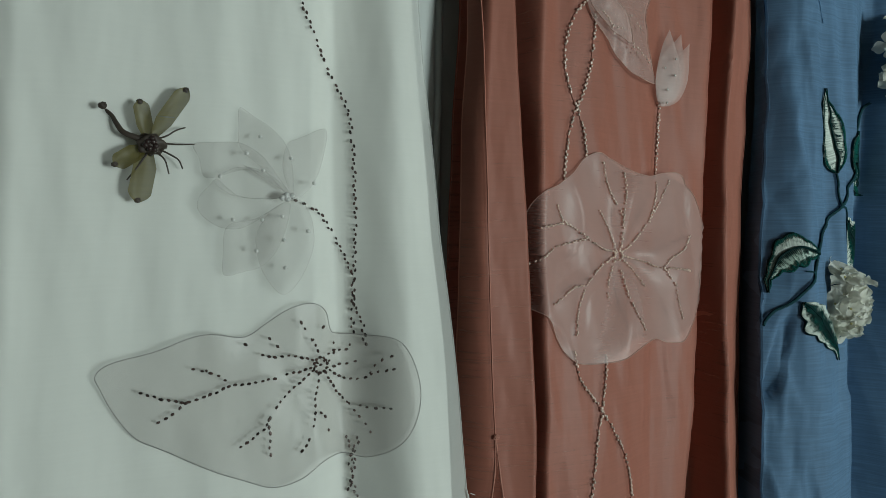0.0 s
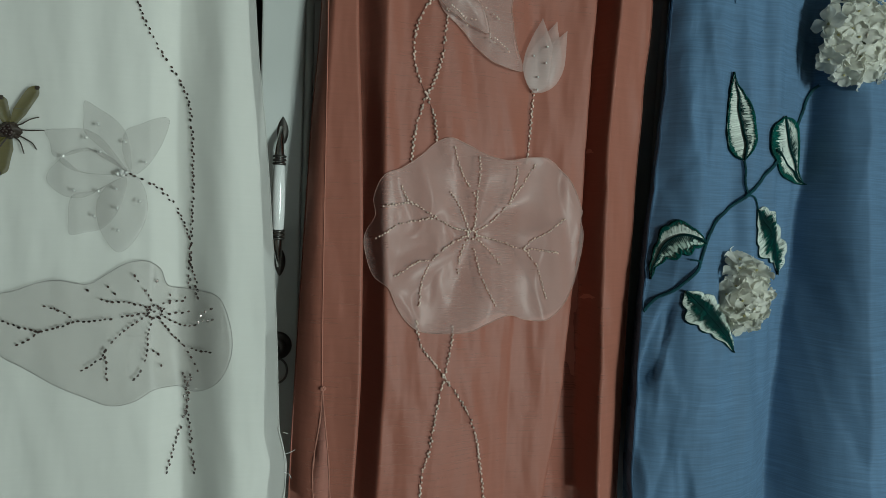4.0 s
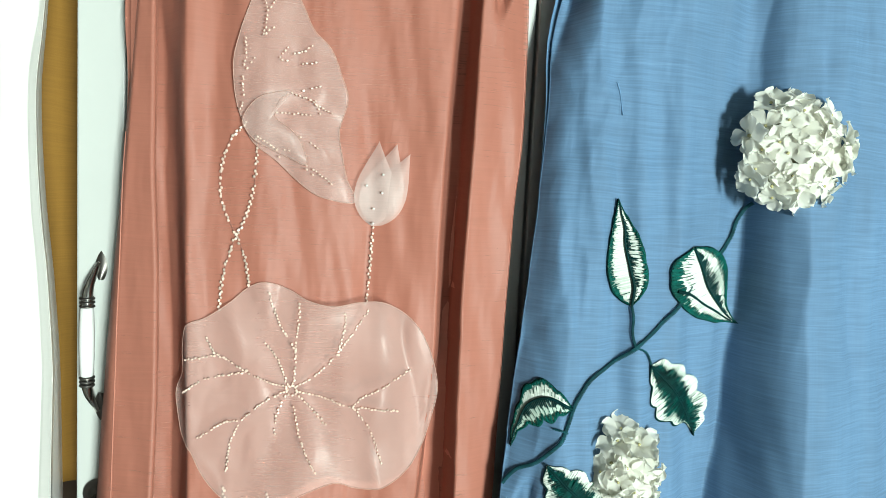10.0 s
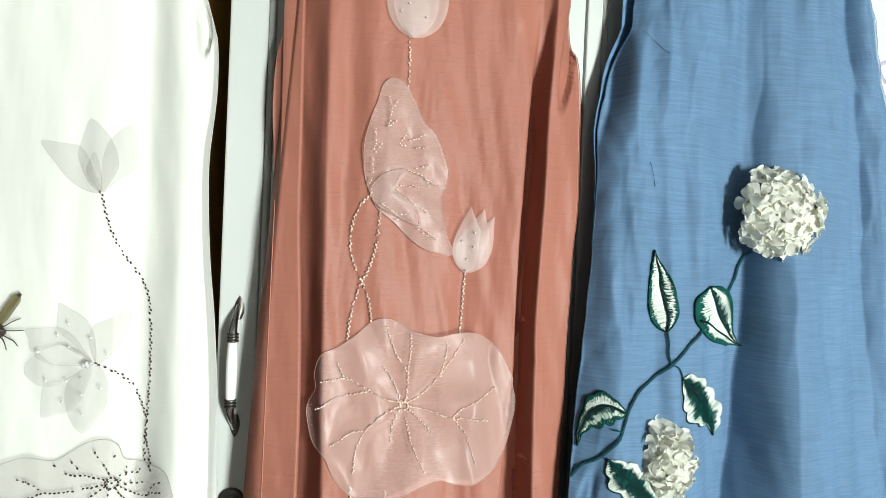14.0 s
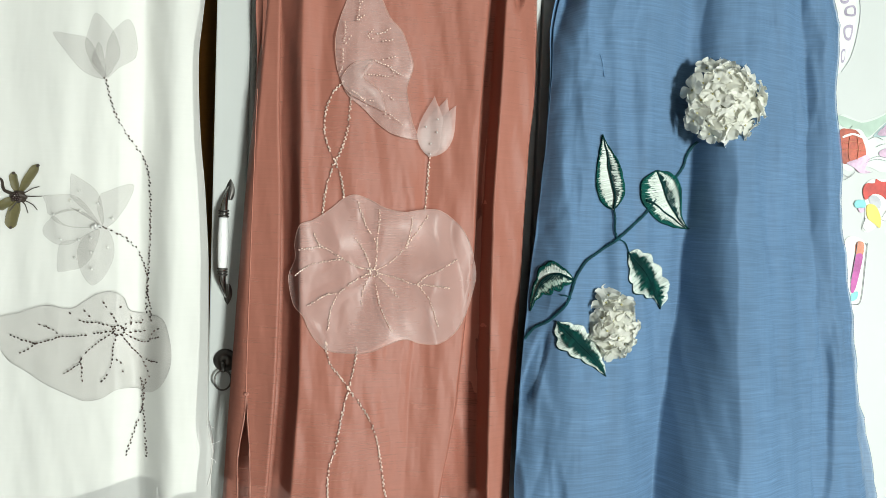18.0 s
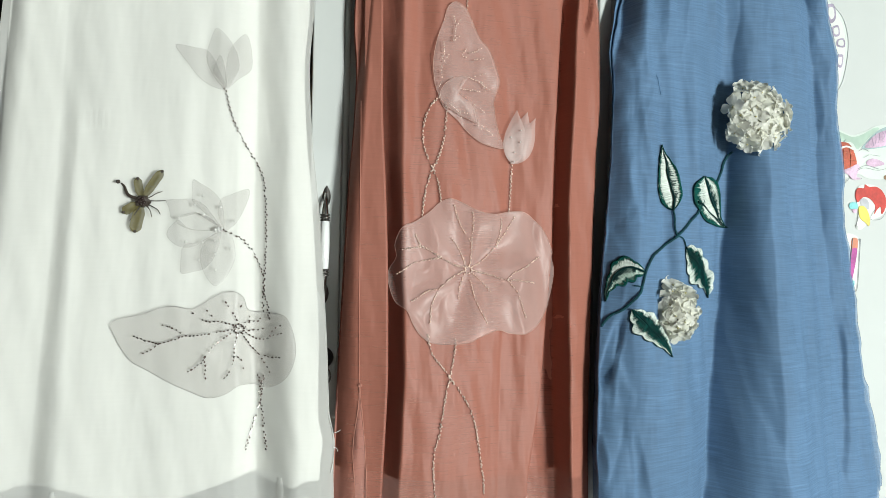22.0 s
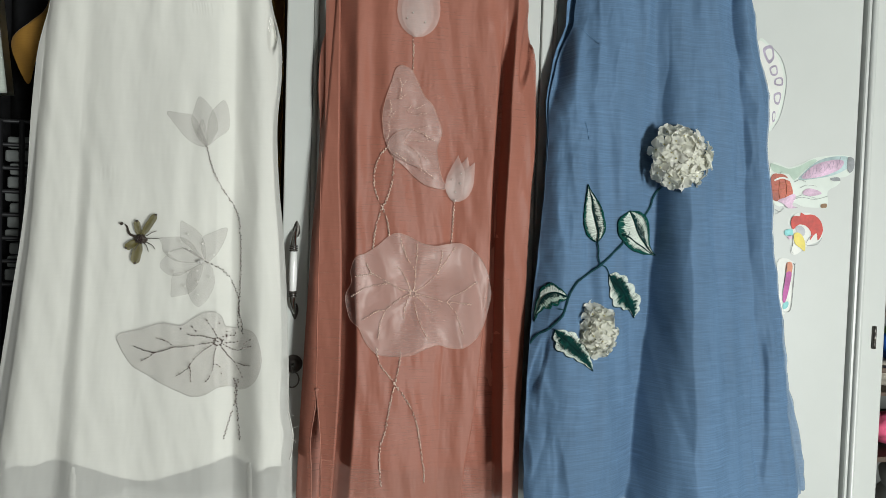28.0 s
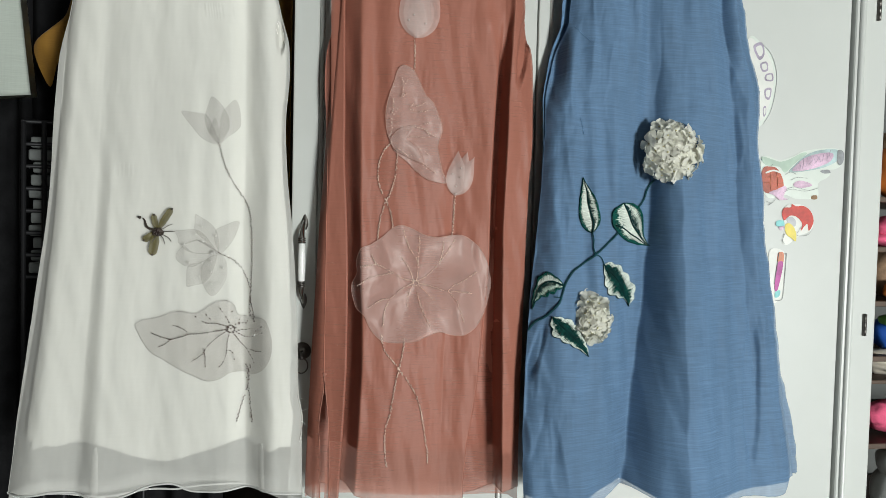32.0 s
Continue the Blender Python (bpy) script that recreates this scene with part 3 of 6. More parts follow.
slab("floor", X0, X1, Y0, Y1, -0.1, 0.0, m="floor", label="tiled floor kept dark to cut bounced light", category="floor")
slab("ceiling", X0, X1, Y0, Y1, HIGH, HIGH + 0.1, m="ceil", label="ceiling kept dark to cut bounced light", category="ceiling")
slab("wall_north", X0, X1, Y1, Y1 + 0.1, 0, HIGH, label="darkened wall behind the wardrobe")
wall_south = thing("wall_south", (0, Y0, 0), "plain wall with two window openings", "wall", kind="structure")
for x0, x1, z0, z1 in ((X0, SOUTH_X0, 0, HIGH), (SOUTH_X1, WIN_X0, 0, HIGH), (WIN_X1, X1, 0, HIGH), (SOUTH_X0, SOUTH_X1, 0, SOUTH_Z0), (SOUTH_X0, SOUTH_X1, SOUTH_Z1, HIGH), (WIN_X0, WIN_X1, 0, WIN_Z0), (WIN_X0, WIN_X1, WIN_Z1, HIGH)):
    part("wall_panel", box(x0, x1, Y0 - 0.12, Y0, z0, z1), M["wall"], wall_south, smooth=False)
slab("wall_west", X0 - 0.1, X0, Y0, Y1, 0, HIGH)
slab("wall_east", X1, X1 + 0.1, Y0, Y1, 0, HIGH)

# ---- the wardrobe ----
DOOR = 0.068          # front face of the door leaves
LEFT, GAP_A, GAP_B, RIGHT = -0.243, 0.224, 0.905, 0.985
LOW, TOP = 0.10, 2.08
wardrobe = thing("wardrobe", (0.0, 0.35, 0.0), "ivory painted wardrobe with panelled doors and a dark open compartment", "wardrobe")
part("back_panel", box(-1.25, RIGHT, 0.64, 0.66, 0.0, TOP), M["carcass"], wardrobe, smooth=False)
part("top_panel", box(-1.25, RIGHT, 0.09, 0.66, TOP, TOP + 0.03, 0.003), M["door"], wardrobe, smooth=False)
part("side_panel", box(-1.27, -1.25, 0.09, 0.66, 0.0, TOP + 0.03, 0.003), M["carcass"], wardrobe, smooth=False)
part("divider", box(LEFT + 0.004, LEFT + 0.022, 0.092, 0.64, 0.0, TOP), M["carcass"], wardrobe, smooth=False)
part("bottom_panel", box(-1.25, RIGHT, 0.09, 0.64, 0.0, 0.09), M["carcass"], wardrobe, smooth=False)
rail_pts = [Vector((x, 0.36, 1.90)) for x in (-1.25, -0.9, -0.5, LEFT)]
part("hanging_rail", tube(rail_pts, 0.0125, 12), M["silver"], wardrobe, "steel hanging rail")


def door_leaf(x0, x1, stile, handle_side):
    leaf = part("door", box(x0, x1, DOOR + 0.006, DOOR + 0.022, LOW, TOP, 0.002), M["door"], wardrobe, "ivory gloss door leaf", smooth=False)
    for a, b in ((x0, x0 + stile), (x1 - stile, x1))[:2 if handle_side < 0 else 1]:
        part("stile", box(a, b, DOOR, DOOR + 0.0065, LOW, TOP, 0.0022), M["door"], leaf, smooth=False)
    for a, b in ((LOW, LOW + 0.09), (TOP - 0.09, TOP)):
        part("rail", box(x0 + stile, x1 - (stile if handle_side < 0 else 0), DOOR, DOOR + 0.0065, a, b, 0.0022), M["door"], leaf, smooth=False)
    for x in (x0 + stile + 0.005, x1 - stile - 0.005)[:2 if handle_side < 0 else 1]:
        part("moulding", tube([Vector((x, DOOR + 0.005, z)) for z in (LOW + 0.09, 1.0, TOP - 0.09)], 0.005, 10), M["door"], leaf)
    return leaf


door_a = door_leaf(LEFT, GAP_A - 0.0015, 0.047, -1)
door_b = door_leaf(GAP_A + 0.0015, GAP_B - 0.0015, 0.022, 1)
post = part("post", box(GAP_B + 0.0015, RIGHT, DOOR - 0.004, 0.64, 0.0, TOP, 0.006, 3), M["door"], wardrobe, "ivory gloss corner post", smooth=False)
part("bead_moulding", tube([Vector((GAP_B + 0.016, DOOR - 0.004, z)) for z in (0.0, 1.0, TOP)], 0.007, 12), M["door"], wardrobe)
for z in (1.10, 1.765, 0.62):
    h = part("hinge", lathe([(0.0005, -0.024), (0.0042, -0.023), (0.0042, -0.008), (0.0036, -0.0075), (0.0042, -0.007), (0.0042, 0.007), (0.0036, 0.0075), (0.0042, 0.008), (0.0042, 0.023), (0.0005, 0.024)], 12,
                           Matrix.Translation((GAP_B + 0.052, DOOR - 0.006, z))), M["pewter"], wardrobe, "dark metal hinge barrel")

# the bow handle on the narrow stile: porcelain grip, tapering arms, leaf-shaped feet
HX, HZ = -0.221, 1.216
handle = part("handle", lathe([(0.0045, -0.036), (0.0062, -0.034), (0.0070, -0.015), (0.0072, 0.0), (0.0070, 0.015), (0.0062, 0.034), (0.0045, 0.036)], 20, Matrix.Translation((HX, DOOR - 0.026, HZ))), M["porcelain"], door_a, "white porcelain bow handle")
for s in (-1, 1):
    arm = spline([(HX, DOOR - 0.026, HZ + s * 0.036), (HX, DOOR - 0.023, HZ + s * 0.052), (HX + 0.001, DOOR - 0.014, HZ + s * 0.066), (HX + 0.002, DOOR - 0.004, HZ + s * 0.078)], 6)
    part("handle_arm", tube(arm, lambda k: 0.0058 - 0.0036 * k, 14), M["silver"], door_a, "tapering steel handle arm")
    foot_v, foot_f = [], []
    for i in range(13):
        k = i / 12
        w = 0.0062 * math.sin(math.pi * (0.12 + 0.88 * k)) ** 0.8 if k < 1 else 0.0002
        for j in range(7):
            q = 2 * j / 6 - 1
            foot_v.append((HX + 0.003 + w * q, DOOR - 0.0005 - 0.004 * (1 - q * q) * (1 - k), HZ + s * (0.060 + 0.030 * k)))
    for i in range(12):
        for j in range(6):
            a = i * 7 + j
            foot_f.append((a, a + 1, a + 8, a + 7))
    part("handle_foot", (foot_v, foot_f), M["pewter"], door_a, "dark leaf-shaped handle foot")
    for dz in (0.0365, 0.0405, 0.0445):
        c = [Vector((HX + 0.0060 * math.cos(a), DOOR - 0.0255 + 0.0060 * math.sin(a), HZ + s * dz)) for a in [2 * math.pi * k / 20 for k in range(20)]]
        part("handle_ring", tube(c, 0.0014, 8, True), M["pewter"], door_a, "dark ring")
KX, KZ = -0.219, 1.046
part("escutcheon", lathe([(0.0165, 0.0), (0.0165, 0.002), (0.0140, 0.0048), (0.0110, 0.0040), (0.0095, 0.0065), (0.0050, 0.0075)], 28, Matrix.Translation((KX, DOOR, KZ)) @ pose(0, 0, 0, 90)), M["pewter"], door_a, "round dark metal lock plate")
key_ring = [Vector((KX + 0.0115 * math.cos(a), DOOR - 0.014 + 0.003 * math.sin(a), KZ - 0.026 + 0.0135 * math.sin(a))) for a in [2 * math.pi * k / 32 for k in range(32)]]
key = thing("key", (KX, DOOR - 0.02, KZ), "small steel key with a ring bow in the lock", "key")
part("bow", tube(key_ring, 0.0013, 8, True), M["pewter"], key)
part("shank", tube([Vector((KX, DOOR - 0.018, KZ)), Vector((KX, DOOR - 0.010, KZ)), Vector((KX, DOOR - 0.002, KZ))], 0.0028, 10), M["silver"], key)
part("collar", tube([Vector((KX, DOOR - 0.018, KZ)), Vector((KX, DOOR - 0.015, KZ - 0.007)), Vector((KX, DOOR - 0.014, KZ - 0.014))], 0.0026, 10), M["pewter"], key)

# ---- the white dress ----
zero = lambda z: 0.0
WL = [(-0.5755, 1.8415), (-0.5888, 1.7743), (-0.6100, 1.6590), (-0.6314, 1.5720), (-0.6401, 1.4857), (-0.6462, 1.3702), (-0.6550, 1.2734), (-0.6702, 1.1664), (-0.6863, 1.0395), (-0.7024, 0.9219), (-0.7151, 0.7988)]
WR = [(-0.3197, 1.8646), (-0.2977, 1.7984), (-0.2669, 1.6828), (-0.2616, 1.6584), (-0.2523, 1.6263), (-0.2471, 1.6027), (-0.2452, 1.5450), (-0.2499, 1.4647), (-0.2444, 1.3642), (-0.2353, 1.2834), (-0.2267, 1.1815), (-0.2201, 1.0788), (-0.2156, 0.9857), (-0.2080, 0.9545), (-0.2094, 0.9129), (-0.2052, 0.7819)]
white = Drape(WL, WR, [
    ([(-0.6140, 1.6621), (-0.6548, 1.2333), (-0.7199, 0.7947)], (0.022, 0.022, 0.024)),
    ([(-0.5881, 1.6572), (-0.6209, 1.2347), (-0.6633, 0.8013)], (0.004, 0.000, -0.014)),
    ([(-0.5502, 1.6598), (-0.5691, 1.2357), (-0.5995, 0.7992)], (0.007, 0.004, -0.002)),
    ([(-0.5257, 1.6615), (-0.5416, 1.2362), (-0.5532, 0.7977)], (0.003, -0.008, -0.022)),
    ([(-0.4799, 1.6647), (-0.4795, 1.2374), (-0.4763, 0.7951)], (0.001, -0.007, -0.015)),
    ] + [([(-0.4103, 1.6695), (-0.4014, 1.2389), (-0.3969, 0.7925)], (-0.001, -0.011, -0.025)),
    ([(-0.3480, 1.6751), (-0.3430, 1.2405), (-0.3400, 0.7899)], (0.002, -0.010, -0.030)),
    ([(-0.3220, 1.6759), (-0.3190, 1.3600), (-0.3200, 1.2408), (-0.3060, 0.7892)], (0.016, 0.010, 0.005, -0.020)),
    ([(-0.285, 1.70), (-0.275, 1.40), (-0.265, 1.20), (-0.262, 1.08), (-0.256, 1.00), (-0.250, 0.79)], (0.003, -0.008, -0.023, -0.039, -0.048, -0.062)),
    ([(-0.262, 1.70), (-0.250, 1.50), (-0.245, 1.40), (-0.226, 1.20), (-0.217, 1.10), (-0.212, 1.00), (-0.204, 0.79)], (0.020, 0.008, 0.001, -0.009, -0.027, -0.042, -0.058))], 0.0022, 1.3, 0.003, [(-0.2620, 1.6177) + (0.007, 0.030, 0.0, 0.014)])


def hem_across(drape, pts):
    """(0 to 1 across, z) pairs from points of the hem."""
    out = []
    for p in spline([(x, z, 0) for x, z in pts], 4):
        a, b = drape.left(p.y), drape.right(p.y)
        out.append(((p.x - a) / (b - a), p.y))
    return sorted(out)


def shoulders(z_low, z_high, neck=0.3):
    """Shoulder line with a scooped neck, as (0 to 1 across, z) pairs."""
    return [(0.0, z_low), (0.12, z_high), (0.28, z_high + 0.01), (0.36, z_high - 0.06), (0.5, z_high - 0.085), (0.64, z_high - 0.06), (0.72, z_high + 0.01), (0.88, z_high), (1.0, z_low)]


def garment(name, at, label, drape, hem, back_hem, lining_hem, top, insets, mats, edge_r, back_depth=0.062, widen=zero, lining_lift=0.003, hem_r=0.0, hem_m=None):
    dress = thing(name, at, label, "dress", "dresses on the wardrobe door")
    part("outer_layer", drape.sheet(hem, top, zero, zero, 0.0), mats[0], dress, "sheer outer layer")
    part("lining", drape.sheet(lining_hem, [(s, z - 0.004) for s, z in top], insets[0], insets[1], lining_lift), mats[1], dress, "opaque lining")
    part("back_layer", drape.back(back_hem, [(s, z - 0.008) for s, z in top], widen, back_depth), mats[0], dress, "sheer back layer")
    part("back_lining", drape.back([(s, z + 0.09) for s, z in back_hem], [(s, z - 0.010) for s, z in top], widen, back_depth - 0.003, insets=insets), mats[1], dress)
    low = table(hem)
    for nm, side in (("side_seam", drape.left), ("side_seam", drape.right)):
        z0, z1 = low(0.0 if side is drape.left else 1.0), top[0][1]
        pts = [Vector((side(z0 + (z1 - z0) * k / 89), drape.y(side(z0 + (z1 - z0) * k / 89), z0 + (z1 - z0) * k / 89) - 0.0004, z0 + (z1 - z0) * k / 89)) for k in range(90)]
        part(nm, tube(pts, edge_r, 6), mats[2], dress)
    pts = []
    for k in range(121):
        s = k / 120
        z = low(s)
        x = drape.left(z) + (drape.right(z) - drape.left(z)) * s
        pts.append(Vector((x, drape.y(x, z) - 0.0004, z)))
    part("hem", tube(pts, hem_r or edge_r, 6), hem_m or mats[2], dress, "rolled hem")
    if hem_m:
        low = table(back_hem)
        pts = []
        for k in range(121):
            z = low(k / 120)
            x = drape.left(z) + (drape.right(z) - drape.left(z)) * k / 120
            pts.append(Vector((x, back_depth - 0.016, z)))
        part("back_hem", tube(pts, hem_r, 6), hem_m, dress, "rolled hem of the back layer")
    return dress


def tuck(drape, line, wide, material, parent):
    """A doubled fold of the sheer layer: a narrow strip that hangs just before the cloth."""
    path = resample(spline([(x, z, 0) for x, z in line], 8), 60)
    verts, faces = [], []
    for i, p in enumerate(path):
        w = wide * min(1.0, 0.5 + 0.05 * (59 - i)) * (0.8 + 0.35 * noise.noise(Vector((p.x * 30, p.y * 14, 3))))
        for j in range(7):
            v = j / 3 - 1
            verts.append((p.x + 0.5 * w * v, drape.y(p.x + 0.5 * w * v, p.y) - 0.0006 - 0.0012 * (1 - v * v), p.y))
    for i in range(59):
        for j in range(6):
            a = i * 7 + j
            faces.append((a, a + 1, a + 8, a + 7))
    part("tuck", (verts, faces), material, parent, "doubled fold of sheer chiffon")


W_HEM = hem_across(white, [(-0.7102, 0.8078), (-0.6634, 0.8132), (-0.6270, 0.8160), (-0.5811, 0.8115), (-0.5346, 0.8051), (-0.5019, 0.8131), (-0.4736, 0.8243), (-0.4309, 0.8301), (-0.3972, 0.8180), (-0.3439, 0.8184), (-0.3047, 0.8224), (-0.2652, 0.8243), (-0.2051, 0.8205)])
W_BACK = hem_across(white, [(-0.7297, 0.7876), (-0.6437, 0.7929), (-0.5675, 0.7843), (-0.4901, 0.7963), (-0.4409, 0.7948), (-0.4013, 0.7999), (-0.3208, 0.8017), (-0.2798, 0.7855), (-0.2072, 0.7692)])
W_LINE = hem_across(white, [(-0.6851, 0.9042), (-0.6454, 0.8945), (-0.6090, 0.9065), (-0.5814, 0.9030), (-0.5444, 0.8913), (-0.4976, 0.8752), (-0.4503, 0.8680), (-0.4026, 0.8790), (-0.3544, 0.8932), (-0.3156, 0.9047), (-0.2664, 0.9088), (-0.2542, 0.8921), (-0.2295, 0.9019)])
W_INL = table([(0.80, 0.030), (0.95, 0.026), (1.1, 0.024), (1.25, 0.018), (1.5, 0.008), (1.8, 0.003)])
W_INR = table([(0.80, 0.022), (0.95, 0.016), (1.1, 0.010), (1.8, 0.003)])
white_dress = garment("white_dress", (-0.46, 0.02, 0.80), "white chiffon dress with grey organza lotus and dark bead stems", white, W_HEM, W_BACK, W_LINE, shoulders(1.80, 1.87), (W_INL, W_INR),
                      (M["white_sheer"], M["white_lining"], M["white_sheer"]), 0.0005, hem_r=0.0019, hem_m=M["white_hem"])
for line, wide in (([(-0.560, 0.815), (-0.559, 0.86), (-0.558, 0.897)], 0.016), ([(-0.276, 0.822), (-0.278, 0.86), (-0.279, 0.905)], 0.014)):
    tuck(white, line, wide, M["white_sheer"], white_dress)
part("frayed_seam", tube(white.line([(-0.2169, 0.9903), (-0.2104, 0.9625), (-0.2089, 0.9315), (-0.2126, 0.9109)], 0.002), lambda k: 0.0009 * (0.6 + 0.4 * math.sin(9 * k)), 7), M["white_sheer"], white_dress)

for pts in ([(-0.2105, 0.963), (-0.2050, 0.9645), (-0.2000, 0.9670)], [(-0.2100, 0.945), (-0.2055, 0.943), (-0.2035, 0.939)], [(-0.2120, 0.985), (-0.2075, 0.983)]):
    part("loose_thread", tube([Vector((p.x, white.y(-0.211, p.y) - 0.002, p.y)) for p in spline([(x, z, 0) for x, z in pts], 6)], 0.0004, 5), M["white_hem"], white_dress)

# lotus leaf with dark edge
LEAF_W = spline([(x, z, 0) for x, z in [(-0.4950, 1.1069), (-0.4856, 1.1148), (-0.4587, 1.1206), (-0.4361, 1.1290), (-0.4186, 1.1316), (-0.3953, 1.1278), (-0.3792, 1.1371), (-0.3619, 1.1480), (-0.3438, 1.1511), (-0.3313, 1.1433), (-0.3241, 1.1255), (-0.3020, 1.1226), (-0.2812, 1.1215), (-0.2706, 1.1120), (-0.2628, 1.0880), (-0.2623, 1.0653), (-0.2698, 1.0436), (-0.2821, 1.0295), (-0.2987, 1.0221), (-0.3181, 1.0256), (-0.3348, 1.0256), (-0.3525, 1.0149), (-0.3753, 1.0108), (-0.4008, 1.0220), (-0.4211, 1.0320), (-0.4517, 1.0490), (-0.4700, 1.0597), (-0.4834, 1.0783), (-0.4919, 1.0969)]], 6, True)
CEN_W = (-0.3576, 1.0835)


def leaf_w_y(x, z, k):
    a = math.atan2(z - CEN_W[1], x - CEN_W[0])
    return white.y(x, z) - 0.003 - 0.002 * k * (1 + math.sin(5 * a + 1)) - 0.0015 * noise.noise(Vector((x * 40, z * 40, 2)))


lotus_leaf = part("lotus_leaf", ring_fill(LEAF_W, CEN_W, leaf_w_y), M["organza_grey"], white_dress, "grey organza lotus leaf")
rim = [Vector((p.x, leaf_w_y(p.x, p.y, 1) - 0.0004, p.y)) for p in LEAF_W]
part("rolled_edge", tube(rim, 0.00028, 5, True), M["seam"], lotus_leaf, "dark stitched edge")


def on_leaf_w(x, z, lift):
    return Vector((x, leaf_w_y(x, z, 0.5) - lift, z))


for pts in (
        [(-0.3358, 1.1013), (-0.3664, 1.0968), (-0.3922, 1.0924), (-0.4046, 1.0928), (-0.4167, 1.0877), (-0.4345, 1.0829), (-0.4478, 1.0851), (-0.4662, 1.0924)],
        [(-0.4046, 1.0928), (-0.4186, 1.1026), (-0.4316, 1.1063)], [(-0.4230, 1.1051), (-0.4265, 1.1116), (-0.4272, 1.1175)], [(-0.4364, 1.0822), (-0.4478, 1.0729), (-0.4554, 1.0699)],
        [(-0.3392, 1.1040), (-0.3576, 1.1111), (-0.3750, 1.1116), (-0.3879, 1.1161), (-0.3953, 1.1218)], [(-0.3655, 1.1121), (-0.3716, 1.1192), (-0.3767, 1.1256)],
        [(-0.3368, 1.1082), (-0.3438, 1.1223), (-0.3531, 1.1365)], [(-0.3438, 1.1223), (-0.3402, 1.1275), (-0.3345, 1.1312)],
        [(-0.3321, 1.1046), (-0.3251, 1.1109), (-0.3113, 1.1101), (-0.3083, 1.1200)]) + ([(-0.3297, 1.0984), (-0.3158, 1.0983), (-0.3059, 1.1002)], [(-0.3278, 1.1029), (-0.3234, 1.1095), (-0.3228, 1.1172)],
        [(-0.3306, 1.0985), (-0.3158, 1.0873), (-0.3024, 1.0866), (-0.2939, 1.0922), (-0.2809, 1.0972)], [(-0.2958, 1.0921), (-0.2905, 1.1015), (-0.2824, 1.1068)],
        [(-0.3321, 1.0942), (-0.3203, 1.0770), (-0.3094, 1.0650), (-0.2983, 1.0635), (-0.2823, 1.0642)], [(-0.3094, 1.0650), (-0.3027, 1.0554), (-0.2955, 1.0433)],
        [(-0.3377, 1.0947), (-0.3412, 1.0772), (-0.3417, 1.0615), (-0.3463, 1.0463), (-0.3524, 1.0362)], [(-0.3403, 1.0680), (-0.3321, 1.0586), (-0.3294, 1.0483)],
        [(-0.3425, 1.0976), (-0.3620, 1.0840), (-0.3753, 1.0703), (-0.3817, 1.0579), (-0.3986, 1.0464)], [(-0.3787, 1.0641), (-0.3775, 1.0508), (-0.3771, 1.0368)]):
    part("bead_vein", bead_line(on_leaf_w, pts, r=0.00118, gap=0.0045, long=1.5, wander=0.0005), M["bead_dark"], lotus_leaf, "plum glass beads", smooth=False)
CW = (-0.3358, 1.1013)
part("bead_ring", bead_line(on_leaf_w, [(CW[0] + 0.006 * math.cos(a), CW[1] + 0.006 * math.sin(a)) for a in [0.7 * k for k in range(10)]], r=0.0013, gap=0.0029, skip=0), M["bead_dark"], lotus_leaf)

for pts in ([(-0.3611, 1.4237), (-0.3557, 1.4039), (-0.3492, 1.3821), (-0.3342, 1.3519), (-0.3118, 1.3147), (-0.3056, 1.2775), (-0.3037, 1.2154), (-0.3049, 1.1710), (-0.3060, 1.1205)],
            [(-0.3629, 1.2335), (-0.3526, 1.2316), (-0.3342, 1.2209), (-0.3199, 1.2029), (-0.3108, 1.1846), (-0.3062, 1.1698), (-0.3045, 1.1476), (-0.2994, 1.1314), (-0.2978, 1.1143)],
            [(-0.3103, 1.0365), (-0.3052, 1.0167), (-0.3075, 0.9987), (-0.3170, 0.9655), (-0.3241, 0.9388)], [(-0.3022, 1.0363), (-0.3079, 1.0135), (-0.3034, 0.9859), (-0.2971, 0.9379)]):
    part("bead_stem", bead_line(white.on, pts, r=0.00118, gap=0.0036, wander=0.0004, rows=0.0007, long=1.5, skip=0.10), M["bead_dark"], white_dress, "dark bead stem", smooth=False)


def lotus(outlines, offset, pearls):
    """A flower of sheer overlapping petals, each inside a closed outline of (x, z)."""
    flower = None
    for k, pts in enumerate(outlines):
        rim = spline([(x, z, 0) for x, z in pts], 6, True)
        mid = (sum(p[0] for p in pts) / len(pts), sum(p[1] for p in pts) / len(pts))

        def h(x, z, q, k=k):
            return white.y(x, z) - offset - 0.0011 * k - 0.0025 * (1 - q * q) - 0.0012 * noise.noise(Vector((x * 40, z * 40, k)))
        ob = part("lotus_flower" if k == 0 else "petal", ring_fill(rim, mid, h, 8), M["organza_petal"], flower or white_dress, "sheer grey organza lotus flower" if k == 0 else "")
        flower = flower or ob
        edge = [Vector((p.x, h(p.x, p.y, 1) - 0.0002, p.y)) for p in rim]
        part("petal_edge", tube(edge, 0.00011, 4, True), M["organza_grey"], flower)
    for x, z in pearls:
        part("pearl", blob((x, white.y(x, z) - offset - 0.010, z), 0.0015, 0.0013, 0.0015), M["pearl"], flower)
    return flower


